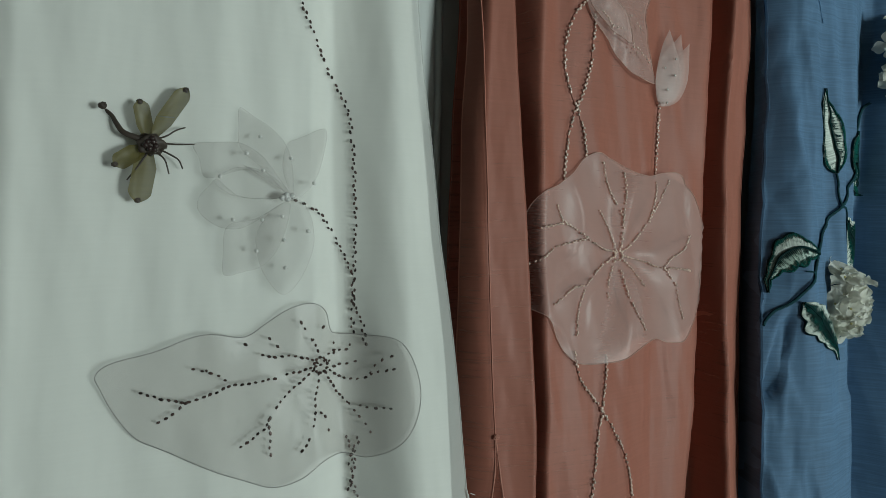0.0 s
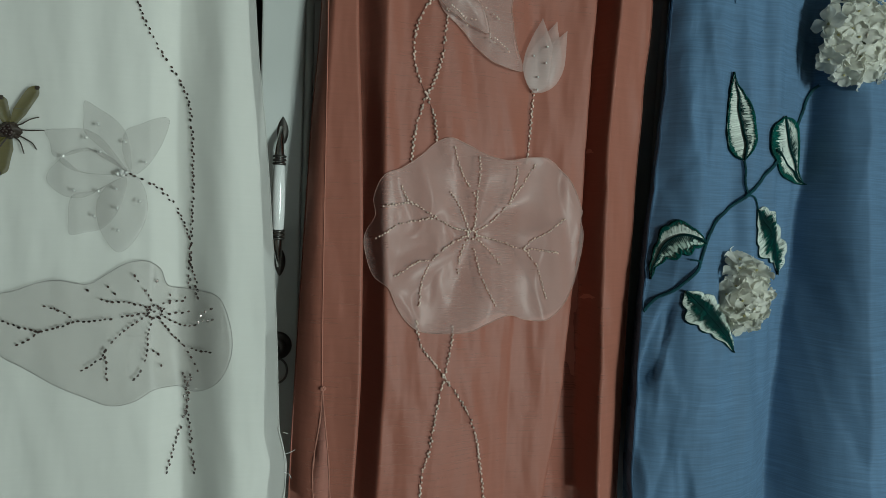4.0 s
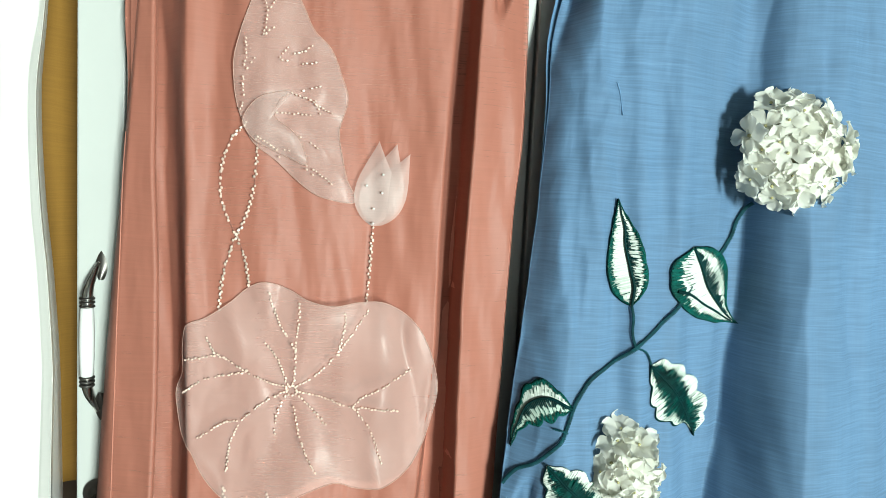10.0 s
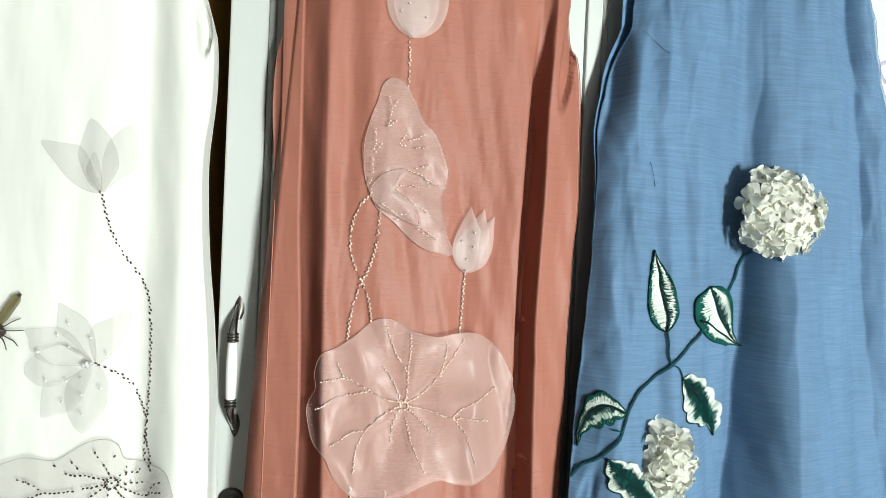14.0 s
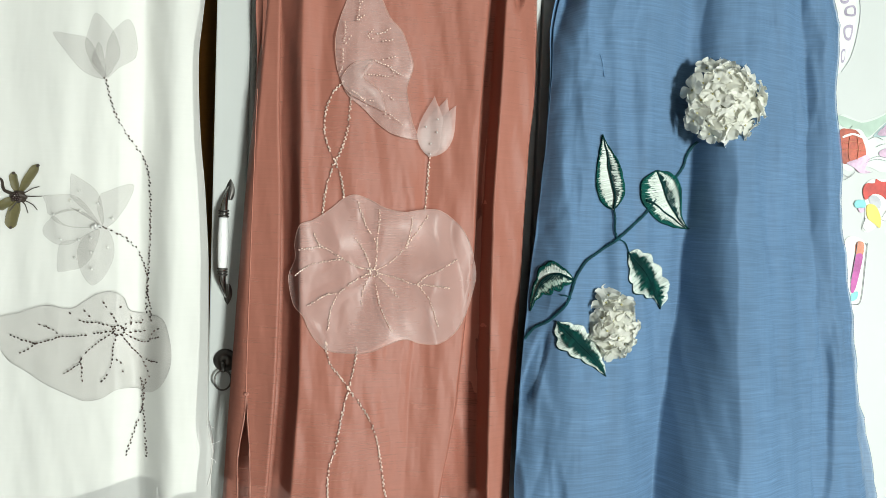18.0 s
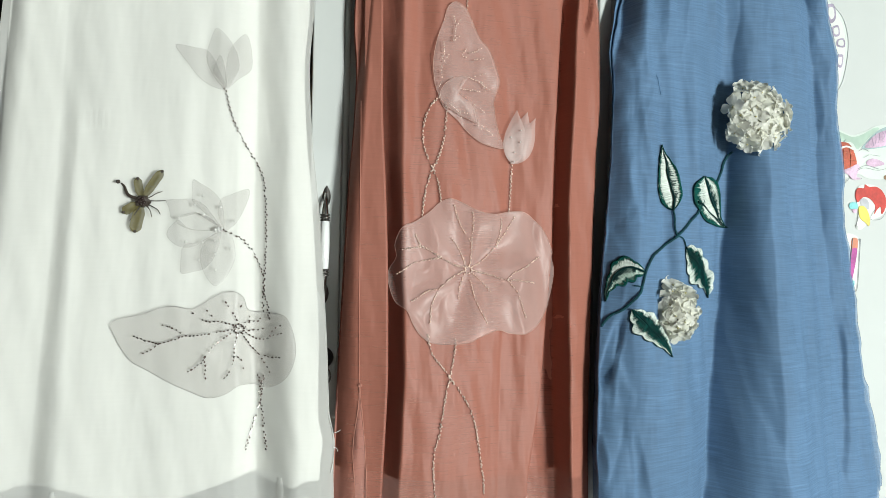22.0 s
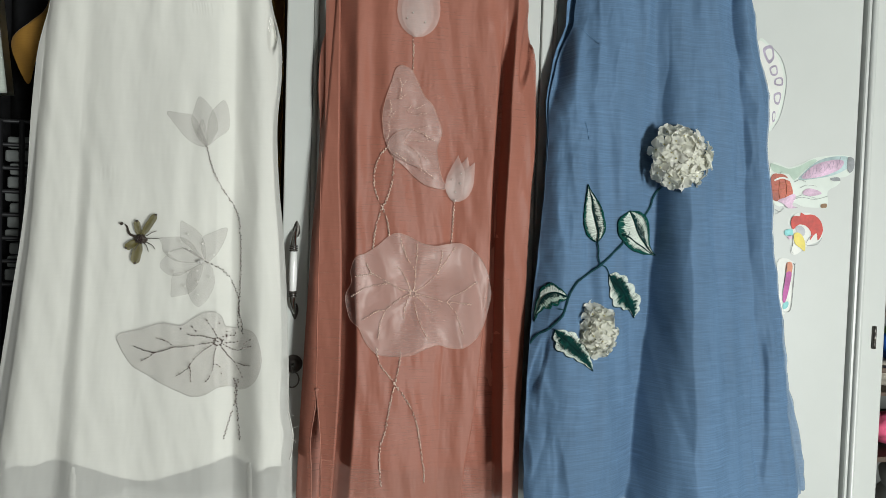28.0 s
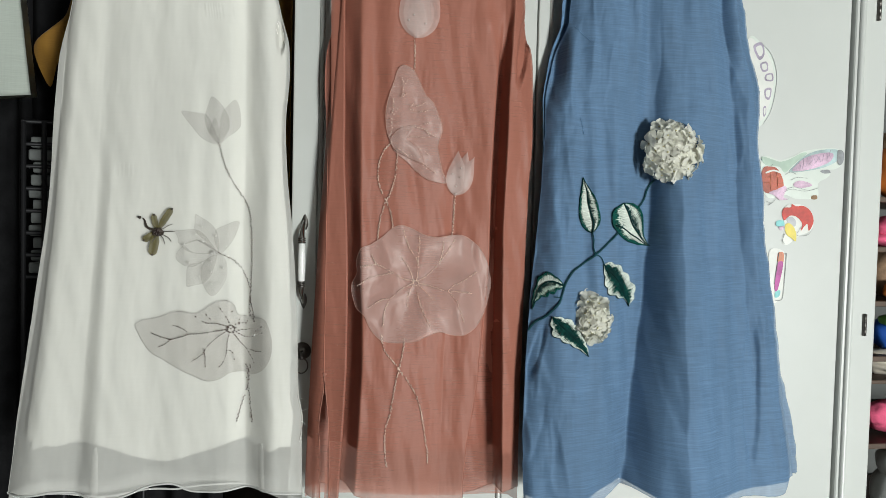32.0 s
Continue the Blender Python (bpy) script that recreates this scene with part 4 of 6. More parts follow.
lotus(([(-0.358, 1.234), (-0.366, 1.256), (-0.363, 1.274), (-0.353, 1.280), (-0.328, 1.290), (-0.331, 1.268), (-0.340, 1.248), (-0.349, 1.237)],
       [(-0.360, 1.235), (-0.382, 1.255), (-0.398, 1.270), (-0.399, 1.285), (-0.399, 1.298), (-0.396, 1.299), (-0.388, 1.294), (-0.375, 1.286), (-0.364, 1.274), (-0.359, 1.256)],
       [(-0.361, 1.235), (-0.379, 1.250), (-0.397, 1.253), (-0.422, 1.246), (-0.427, 1.260), (-0.431, 1.270), (-0.416, 1.272), (-0.398, 1.273), (-0.384, 1.266), (-0.373, 1.253)],
       [(-0.362, 1.230), (-0.387, 1.217), (-0.408, 1.211), (-0.411, 1.189), (-0.410, 1.175), (-0.397, 1.177), (-0.381, 1.182), (-0.368, 1.200)],
       [(-0.358, 1.232), (-0.376, 1.223), (-0.386, 1.208), (-0.387, 1.194), (-0.382, 1.176), (-0.370, 1.160), (-0.360, 1.163), (-0.350, 1.177), (-0.343, 1.196), (-0.344, 1.215), (-0.350, 1.228)],
       [(-0.361, 1.234), (-0.378, 1.222), (-0.391, 1.213), (-0.402, 1.209), (-0.415, 1.211), (-0.426, 1.219), (-0.429, 1.226), (-0.427, 1.233), (-0.421, 1.240), (-0.415, 1.245), (-0.401, 1.234), (-0.379, 1.232)],
       [(-0.361, 1.235), (-0.379, 1.232), (-0.401, 1.233), (-0.414, 1.239), (-0.417, 1.245), (-0.406, 1.253), (-0.393, 1.255), (-0.379, 1.251), (-0.368, 1.243)]), 0.003,
      [(-0.395, 1.265), (-0.414, 1.247), (-0.405, 1.216), (-0.384, 1.216), (-0.369, 1.219), (-0.368, 1.201), (-0.349, 1.208), (-0.388, 1.193), (-0.367, 1.180), (-0.344, 1.245), (-0.362, 1.263), (-0.383, 1.253), (-0.385, 1.278)])
part("flower_centre", bead_line(white.on, [(-0.3687, 1.2333), (-0.3659, 1.2360), (-0.3633, 1.2335), (-0.3660, 1.2308), (-0.3687, 1.2333), (-0.3607, 1.2345)], r=0.0020, gap=0.0040, lift=0.011, skip=0), M["pearl"], white_dress, "silver bead cluster")
lotus(([(-0.360, 1.424), (-0.377, 1.425), (-0.393, 1.435), (-0.408, 1.453), (-0.424, 1.476), (-0.402, 1.475), (-0.383, 1.472), (-0.370, 1.450)],
       [(-0.359, 1.424), (-0.346, 1.436), (-0.331, 1.450), (-0.327, 1.464), (-0.330, 1.490), (-0.336, 1.501), (-0.345, 1.492), (-0.355, 1.478), (-0.360, 1.454)],
       [(-0.360, 1.424), (-0.375, 1.437), (-0.385, 1.462), (-0.381, 1.485), (-0.374, 1.503), (-0.363, 1.497), (-0.349, 1.478), (-0.343, 1.456), (-0.349, 1.439)],
       [(-0.359, 1.425), (-0.371, 1.437), (-0.376, 1.446), (-0.373, 1.457), (-0.368, 1.467), (-0.362, 1.454)]), 0.003, [])

# dragonfly brooch with four organza wings, a curled tail and thin legs
brooch = thing("dragonfly_brooch", (-0.4592, 1.2677)[:1] + (-0.03,) + (-0.4592, 1.2677)[1:], "olive organza dragonfly brooch with four wings and dark curled tail", "brooch")
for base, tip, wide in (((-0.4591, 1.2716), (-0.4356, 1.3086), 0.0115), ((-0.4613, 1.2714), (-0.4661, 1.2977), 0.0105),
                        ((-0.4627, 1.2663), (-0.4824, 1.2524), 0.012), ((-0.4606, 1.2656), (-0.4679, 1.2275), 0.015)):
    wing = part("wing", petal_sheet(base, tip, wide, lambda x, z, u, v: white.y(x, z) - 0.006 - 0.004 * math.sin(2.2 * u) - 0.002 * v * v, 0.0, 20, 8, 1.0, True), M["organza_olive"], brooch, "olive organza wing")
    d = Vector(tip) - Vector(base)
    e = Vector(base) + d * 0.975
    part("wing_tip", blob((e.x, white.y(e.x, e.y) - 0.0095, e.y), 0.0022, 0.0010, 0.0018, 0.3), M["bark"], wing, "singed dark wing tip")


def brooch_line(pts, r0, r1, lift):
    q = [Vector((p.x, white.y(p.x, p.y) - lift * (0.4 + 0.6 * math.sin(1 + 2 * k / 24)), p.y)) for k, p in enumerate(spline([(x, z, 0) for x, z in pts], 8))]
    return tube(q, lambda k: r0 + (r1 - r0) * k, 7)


part("stem", brooch_line([(-0.4613, 1.2695), (-0.4691, 1.2720), (-0.4767, 1.2753), (-0.4808, 1.2815), (-0.4835, 1.2869), (-0.4883, 1.2918)], 0.0024, 0.0013, 0.010), M["bark"], brooch, "dark curled cord tail")
part("tail_end", blob(((-0.4889, 1.2921)[0], white.y(*(-0.4889, 1.2921)) - 0.010, (-0.4889, 1.2921)[1]), 0.0028, 0.002, 0.0024, 0.3), M["bark"], brooch)
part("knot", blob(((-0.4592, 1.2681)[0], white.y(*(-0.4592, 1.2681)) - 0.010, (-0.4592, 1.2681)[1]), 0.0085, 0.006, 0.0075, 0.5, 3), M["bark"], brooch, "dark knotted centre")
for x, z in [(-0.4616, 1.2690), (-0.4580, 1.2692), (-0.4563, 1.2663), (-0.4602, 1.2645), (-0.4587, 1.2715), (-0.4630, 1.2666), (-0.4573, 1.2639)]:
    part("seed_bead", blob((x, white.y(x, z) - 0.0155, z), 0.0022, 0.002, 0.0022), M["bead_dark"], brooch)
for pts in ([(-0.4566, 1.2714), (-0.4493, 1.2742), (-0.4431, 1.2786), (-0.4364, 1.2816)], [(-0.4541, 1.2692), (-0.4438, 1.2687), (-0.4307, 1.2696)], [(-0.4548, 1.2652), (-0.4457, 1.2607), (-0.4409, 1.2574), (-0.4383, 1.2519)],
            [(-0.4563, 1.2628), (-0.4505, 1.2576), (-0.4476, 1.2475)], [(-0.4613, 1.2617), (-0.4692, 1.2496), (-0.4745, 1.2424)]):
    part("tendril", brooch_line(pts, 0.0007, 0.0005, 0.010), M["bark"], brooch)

# ---- the rose dress ----
PL = [(-0.1237, 1.8873), (-0.1426, 1.8155), (-0.1625, 1.6933), (-0.1698, 1.6505), (-0.1812, 1.6063), (-0.1840, 1.5403), (-0.1799, 1.4744), (-0.1824, 1.3874), (-0.1881, 1.3051), (-0.1925, 1.2018), (-0.1975, 1.0771), (-0.2022, 0.9306), (-0.2060, 0.7830)]
PR = [(0.1468, 1.9118), (0.1650, 1.8410), (0.1871, 1.7176), (0.1933, 1.6550), (0.2048, 1.5977), (0.2069, 1.4545), (0.2017, 1.3688), (0.1986, 1.2495), (0.1948, 1.0773), (0.1906, 0.9134), (0.1902, 0.7701)]
PLEAT = [(-0.1500, 1.80), (-0.1490, 1.70), (-0.1455, 1.50), (-0.1440, 1.40), (-0.1385, 1.30), (-0.1350, 1.20), (-0.1340, 1.10), (-0.1350, 1.00), (-0.1450, 0.79)]
pleat = Drape(PL, PLEAT, [
    ([(-0.1625, 1.6933), (-0.1881, 1.3051), (-0.1975, 1.0771), (-0.2060, 0.7830)], (0.042, 0.026, 0.012, -0.010)),
    ([(-0.1538, 1.6840), (-0.1727, 1.3051), (-0.1748, 1.0824), (-0.1779, 0.7946)], (0.016, 0.000, -0.016, -0.040)),
    (PLEAT, (0.020, 0.014, 0.004, 0.000, -0.006, -0.014, -0.026, -0.037, -0.050))], 0.0030, 6.4, 0.004)
GROOVE_L = [(0.1390, 1.70), (0.1380, 1.642), (0.1350, 1.591), (0.1290, 1.446), (0.1270, 1.311), (0.1270, 1.207), (0.1150, 1.080), (0.1060, 0.975), (0.0890, 0.868), (0.0830, 0.794)]
GROOVE_R = [(0.1630, 1.70), (0.1600, 1.639), (0.1570, 1.548), (0.1545, 1.395), (0.1520, 1.291), (0.1530, 1.135), (0.1550, 0.977), (0.1570, 0.794)]
rose = Drape(PL, PR, [
    ([(-0.1625, 1.6933), (-0.1881, 1.3051), (-0.1975, 1.0771), (-0.2060, 0.7830)], (0.050, 0.042, 0.034, 0.018)),
    ([(x - 0.004, z) for x, z in PLEAT], (0.028, 0.032, 0.041, 0.044, 0.045, 0.045, 0.043, 0.038, 0.022)),
    ([(x + 0.006, z) for x, z in PLEAT], (0.020, 0.024, 0.032, 0.036, 0.037, 0.037, 0.035, 0.030, 0.013)),
    ([(-0.1200, 1.6905), (-0.1140, 1.3578), (-0.1100, 1.1839), (-0.1060, 1.0288), (-0.1160, 0.7880)], (0.004, 0.005, 0.002, -0.012, -0.026)),
    ] + [([(-0.0190, 1.6966), (-0.0144, 1.3608), (-0.0146, 1.1850), (-0.0121, 1.0283), (-0.0088, 0.7849)], (0.006, 0.010, 0.008, -0.008, -0.020)),
    ([(0.0741, 1.7031), (0.0565, 1.3631), (0.0503, 1.1858), (0.0436, 1.0280), (0.0389, 0.7834)], (0.010, 0.020, 0.020, 0.008, -0.006)),
    (GROOVE_L, (0.016, 0.017, 0.018, 0.018, 0.018, 0.016, 0.010, 0.003, -0.004, -0.010)),
    ([(x + 0.008, z) for x, z in GROOVE_L], (0.016, 0.024, 0.044, 0.054, 0.055, 0.055, 0.054, 0.050, 0.044, 0.030)),
    ([(x - 0.008, z) for x, z in GROOVE_R], (0.014, 0.026, 0.046, 0.054, 0.055, 0.055, 0.050, 0.030)),
    (GROOVE_R, (0.006, 0.004, 0.004, 0.004, 0.004, 0.002, -0.004, -0.018)),
    ([(0.1871, 1.7176), (0.2053, 1.5076), (0.1986, 1.2495), (0.1902, 0.7701)], (0.034, 0.030, 0.024, -0.004))], 0.0042, 4.1, 0.006, [(0.1844, 1.6313, 0.013, 0.080, 0.13, 0.014)], 0.0, 0.75)
R_HEM = hem_across(rose, [(-0.2049, 0.8059), (-0.1746, 0.8092), (-0.1542, 0.8043), (-0.1391, 0.8144), (-0.1028, 0.7964), (-0.0403, 0.7881), (0.0230, 0.7839), (0.0979, 0.7793), (0.1409, 0.7931), (0.1844, 0.8004)])
R_BACK = hem_across(rose, [(-0.2074, 0.7832), (-0.1444, 0.7747), (-0.0373, 0.7647), (0.0721, 0.7611), (0.1951, 0.7728)])
R_LINE = hem_across(rose, [(-0.1908, 0.9312), (-0.1715, 0.9236), (-0.1561, 0.9098), (-0.1357, 0.9084), (-0.1311, 0.8832), (-0.1045, 0.8827), (-0.0422, 0.8771), (0.0209, 0.8735), (0.0956, 0.8697), (0.1771, 0.8657)])
R_IN = zero
rose_dress = garment("rose_dress", (0.0, 0.02, 0.80), "dusty rose chiffon dress with organza leaves and rose-gold beads", rose, R_HEM, R_BACK, R_LINE, shoulders(1.80, 1.87), (R_IN, R_IN),
                     (M["peach_sheer"], M["peach_lining"], M["peach_sheer"]), 0.0005)


def pleat_sheet(low, back, depth):
    """The side pleat: a front, a rolled edge, and a return that lies behind it."""
    verts, faces, rows, cols = [], [], 150, 62
    for i in range(rows + 1):
        z = low + (1.80 - low) * i / rows
        a, b = pleat.left(z), pleat.right(z)
        r = 0.0034
        e = pleat.y(b - r, z)
        for j in range(cols + 1):
            if j <= 40:
                x = a + (b - r - a) * j / 40
                verts.append((x, pleat.y(x, z) + depth, z))
            elif j <= 50:
                t = math.pi * (j - 40) / 10
                verts.append((b - r + r * math.sin(t), e + depth + r * (1 - math.cos(t)), z))
            else:
                verts.append((b - r - back * (j - 50) / 12, e + depth + 2 * r + 0.004 * (j - 50) / 12, z))
    w = cols + 1
    for i in range(rows):
        for j in range(cols):
            x, _, z = verts[i * w + j]
            if j < 40 and z < 1.02 and SLIT_A(z) < x + 0.0006 < SLIT_B(z):
                continue
            faces.append((i * w + j, i * w + j + 1, (i + 1) * w + j + 1, (i + 1) * w + j))
    return verts, faces


# the open slit below the side seam
SLIT = ([(-0.1730, 1.022), (-0.1745, 0.990), (-0.1795, 0.953), (-0.1810, 0.925), (-0.1780, 0.880), (-0.1770, 0.803)], [(-0.1730, 1.022), (-0.1700, 0.990), (-0.1660, 0.953), (-0.1640, 0.925), (-0.1620, 0.880), (-0.1610, 0.803)])
SLIT_A, SLIT_B = by_height(SLIT[0]), by_height(SLIT[1])
front_pleat = part("side_pleat", pleat_sheet(0.803, 0.022, 0.0), M["peach_sheer"], rose_dress, "sheer side pleat folded to the front")
part("pleat_lining", pleat_sheet(0.905, 0.018, 0.0022), M["peach_lining"], front_pleat, "opaque lining of the pleat")
for edge in SLIT:
    part("slit_edge", tube(pleat.line(edge, 0.0004), lambda k: 0.0008 + 0.0004 * math.sin(37 * k) * math.sin(11 * k), 7), M["rose_edge"], front_pleat, "pale turned edge of the slit")
part("side_seam", tube(pleat.line([(-0.1752, 1.4263), (-0.1750, 1.2432), (-0.1742, 1.0806), (-0.1730, 1.0220)], 0.0002), 0.0007, 6), M["peach_lining"], front_pleat)
part("seam_knot", blob((-0.1725, pleat.y(-0.1725, 1.02) - 0.001, 1.021), 0.0028, 0.0016, 0.0024, 0.5, 4), M["rose_edge"], front_pleat, "puckered end of the seam")
LEAF_R = spline([(x, z, 0) for x, z in [(-0.0387, 1.2891), (-0.0171, 1.2822), (0.0023, 1.2726), (0.0268, 1.2681), (0.0515, 1.2725), (0.0763, 1.2725), (0.1018, 1.2567), (0.1176, 1.2364), (0.1287, 1.2081), (0.1331, 1.1819), (0.1277, 1.1554), (0.1181, 1.1261), (0.1031, 1.1020), (0.0800, 1.0888), (0.0543, 1.0891), (0.0337, 1.0947), (0.0085, 1.0870), (-0.0117, 1.0777), (-0.0367, 1.0744), (-0.0664, 1.0764), (-0.0835, 1.0873), (-0.0955, 1.1042), (-0.1049, 1.1240), (-0.1192, 1.1354), (-0.1273, 1.1609), (-0.1279, 1.1786), (-0.1190, 1.2002), (-0.1205, 1.2212), (-0.1126, 1.2450), (-0.0936, 1.2536), (-0.0722, 1.2688), (-0.0554, 1.2838)]], 6, True)
CEN_R = (-0.0117, 1.1840)


def smooth_step(a, b, x):
    t = min(1.0, max(0.0, (x - a) / (b - a)))
    return t * t * (3 - 2 * t)


def leaf_r_y(x, z, k):
    a = math.atan2(z - CEN_R[1], x - CEN_R[0])
    r = math.hypot(x - CEN_R[0], z - CEN_R[1])
    base = 0.002 + (0.05 if z > 1.18 else 0.10) * (z - 1.18)
    base += 0.022 * smooth_step(0.070, 0.135, x) + 0.026 * smooth_step(-0.100, -0.129, x)
    puff = 0.0024 * min(1, r / 0.05) * math.sin(5 * a + 0.8 + 14 * r) + 0.0046 * noise.noise(Vector((x * 14, z * 14, 7)))
    fold = 0.0026 * (1 - abs(noise.noise(Vector((x * 13 + 3, z * 11, 12))))) ** 9 + 0.0017 * noise.noise(Vector((x * 30, z * 30, 3)))
    return min(rose.y(x, z) - 0.0015, base - puff - fold - 0.001 * k)


big_leaf = part("lotus_leaf", ring_fill(LEAF_R, CEN_R, leaf_r_y, 40), M["organza_rose"], rose_dress, "pale rose organza lotus leaf with rippled surface")
part("rolled_edge", tube([Vector((p.x, leaf_r_y(p.x, p.y, 1) - 0.0003, p.y)) for p in LEAF_R], 0.00038, 5, True), M["seam_rose"], big_leaf, "stitched leaf edge")


def on_leaf_r(x, z, lift):
    return Vector((x, leaf_r_y(x, z, 0.5) - lift, z))


for pts in (
        [(-0.0136, 1.1871), (-0.0355, 1.1921), (-0.0546, 1.2020), (-0.0736, 1.2129), (-0.0840, 1.2177), (-0.0900, 1.2275), (-0.0946, 1.2363)], [(-0.0821, 1.2168), (-0.0972, 1.2146), (-0.1122, 1.2125)], [(-0.0556, 1.2010), (-0.0785, 1.1969), (-0.0975, 1.1918), (-0.1175, 1.1767)],
        [(-0.0102, 1.1881), (-0.0088, 1.2084), (-0.0089, 1.2284), (-0.0066, 1.2484), (-0.0066, 1.2691)], [(-0.0084, 1.2244), (-0.0210, 1.2432), (-0.0296, 1.2604), (-0.0353, 1.2784)], [(-0.0161, 1.1896), (-0.0258, 1.2132), (-0.0378, 1.2291)],
        [(-0.0063, 1.1881), (0.0132, 1.2009), (0.0326, 1.2228), (0.0471, 1.2441), (0.0601, 1.2644)], [(0.0317, 1.2198), (0.0373, 1.2440), (0.0380, 1.2615)],
        ) + ([(-0.0063, 1.1830), (0.0183, 1.1780), (0.0432, 1.1703), (0.0657, 1.1693), (0.0920, 1.1657)], [(0.0492, 1.1708), (0.0580, 1.1801), (0.0655, 1.1833), (0.0829, 1.1926), (0.1028, 1.2040)], [(0.0507, 1.1677), (0.0635, 1.1522), (0.0703, 1.1375), (0.0784, 1.1142)],
        [(-0.0038, 1.1780), (0.0085, 1.1667), (0.0225, 1.1512)], [(-0.0161, 1.1830), (-0.0403, 1.1703), (-0.0573, 1.1565), (-0.0766, 1.1515), (-0.1007, 1.1353)], [(-0.0573, 1.1555), (-0.0671, 1.1346), (-0.0712, 1.1021)],
        [(-0.0175, 1.1779), (-0.0248, 1.1601), (-0.0267, 1.1411)], [(-0.0087, 1.1677), (-0.0027, 1.1420), (0.0063, 1.1212), (0.0154, 1.1069)]):
    part("bead_vein", bead_line(on_leaf_r, pts, r=0.00120, gap=0.0030, lift=0.0016, long=1.35, skip=0.10, wander=0.0005, rows=0.0003), M["bead_rose"], big_leaf, "rose-gold beads", smooth=False)
part("bead_centre", bead_line(on_leaf_r, [(CEN_R[0] + 0.005 * math.cos(a), CEN_R[1] + 0.005 * math.sin(a)) for a in [0.7 * k for k in range(10)]], r=0.0012, gap=0.003, skip=0), M["bead_rose"], big_leaf)

for pts in ([(-0.0611, 1.4392), (-0.0769, 1.4204), (-0.0839, 1.3935), (-0.0830, 1.3667), (-0.0742, 1.3434), (-0.0678, 1.3320), (-0.0596, 1.3098), (-0.0553, 1.2860)], [(-0.0506, 1.4251), (-0.0514, 1.3949), (-0.0550, 1.3678), (-0.0629, 1.3438), (-0.0691, 1.3320), (-0.0776, 1.3060), (-0.0820, 1.2788), (-0.0827, 1.2610)],
            [(0.0599, 1.3486), (0.0599, 1.3215), (0.0583, 1.2928), (0.0564, 1.2678)], [(-0.0232, 1.6306), (-0.0222, 1.6031), (-0.0230, 1.5707)],
            [(-0.0729, 1.0884), (-0.0674, 1.0622), (-0.0485, 1.0383), (-0.0401, 1.0263), (-0.0199, 1.0000), (-0.0014, 0.9632), (0.0081, 0.9158), (0.0153, 0.8736), (0.0157, 0.8510)], [(-0.0305, 1.0819), (-0.0343, 1.0514), (-0.0401, 1.0263), (-0.0477, 0.9908), (-0.0552, 0.9455), (-0.0629, 0.9204), (-0.0631, 0.8794), (-0.0596, 0.8530)]):
    stem = part("bead_stem", bead_line(rose.on, pts, r=0.00145, gap=0.0029, wander=0.0005, rows=0.0006, long=1.25, skip=0.14), M["bead_rose"], rose_dress, "rose-gold bead stem", smooth=False)
    part("sewing_thread", tube(rose.line(pts, 0.0004), 0.0005, 6), M["sewing"], stem, "brown sewing thread under the beads")

CURL = spline([(x, z, 0) for x, z in [(-0.0433, 1.5780), (-0.0528, 1.5692), (-0.0587, 1.5492), (-0.0675, 1.5228), (-0.0730, 1.4931), (-0.0705, 1.4604), (-0.0631, 1.4390), (-0.0538, 1.4216), (-0.0328, 1.4058), (-0.0114, 1.3864), (0.0101, 1.3735), (0.0428, 1.3696), (0.0340, 1.3917), (0.0275, 1.4189), (0.0251, 1.4393), (0.0323, 1.4670), (0.0254, 1.4902), (0.0153, 1.5130), (-0.0005, 1.5285), (-0.0117, 1.5507), (-0.0229, 1.5689), (-0.0333, 1.5761)]], 6, True)
CEN_C = (-0.0254, 1.4700)
CREASE = Vector((1, -1.35)).normalized()


def curl_y(x, z, k):
    s = (x - CEN_C[0]) * CREASE.y - (z - CEN_C[1]) * CREASE.x
    return rose.y(x, z) - 0.004 - 0.004 * (1 - k * k) - 0.002 * math.sin(s * 90) - 0.0022 * noise.noise(Vector((x * 45, z * 45, 3)))


curled = part("curled_leaf", ring_fill(CURL, CEN_C, curl_y, 18), M["organza_rose"], rose_dress, "folded pale rose organza leaf")
part("rolled_edge", tube([Vector((p.x, curl_y(p.x, p.y, 1) - 0.0003, p.y)) for p in CURL], 0.0004, 5, True), M["seam_rose"], curled)
FLAP = spline([(x, z, 0) for x, z in [(-0.0631, 1.4404), (-0.0551, 1.4561), (-0.0408, 1.4662), (-0.0186, 1.4711), (-0.0297, 1.4617), (-0.0332, 1.4461), (-0.0205, 1.4368), (-0.0096, 1.4252), (-0.0038, 1.4038), (-0.0192, 1.4085), (-0.0387, 1.4170), (-0.0539, 1.4256)]], 6, True)
CEN_F = (-0.0397, 1.4390)


def flap_y(x, z, k):
    return curl_y(x, z, 0.2) - 0.002 - 0.006 * (1 - k * k) - 0.0015 * noise.noise(Vector((x * 60, z * 60, 9)))


flap = part("folded_flap", ring_fill(FLAP, CEN_F, flap_y, 12), M["organza_rose"], curled)
part("flap_edge", tube([Vector((p.x, flap_y(p.x, p.y, 1) - 0.0003, p.y)) for p in FLAP], 0.0004, 5, True), M["seam_rose"], flap)


def on_curl(x, z, lift):
    return Vector((x, curl_y(x, z, 0.4) - lift - 0.001, z))


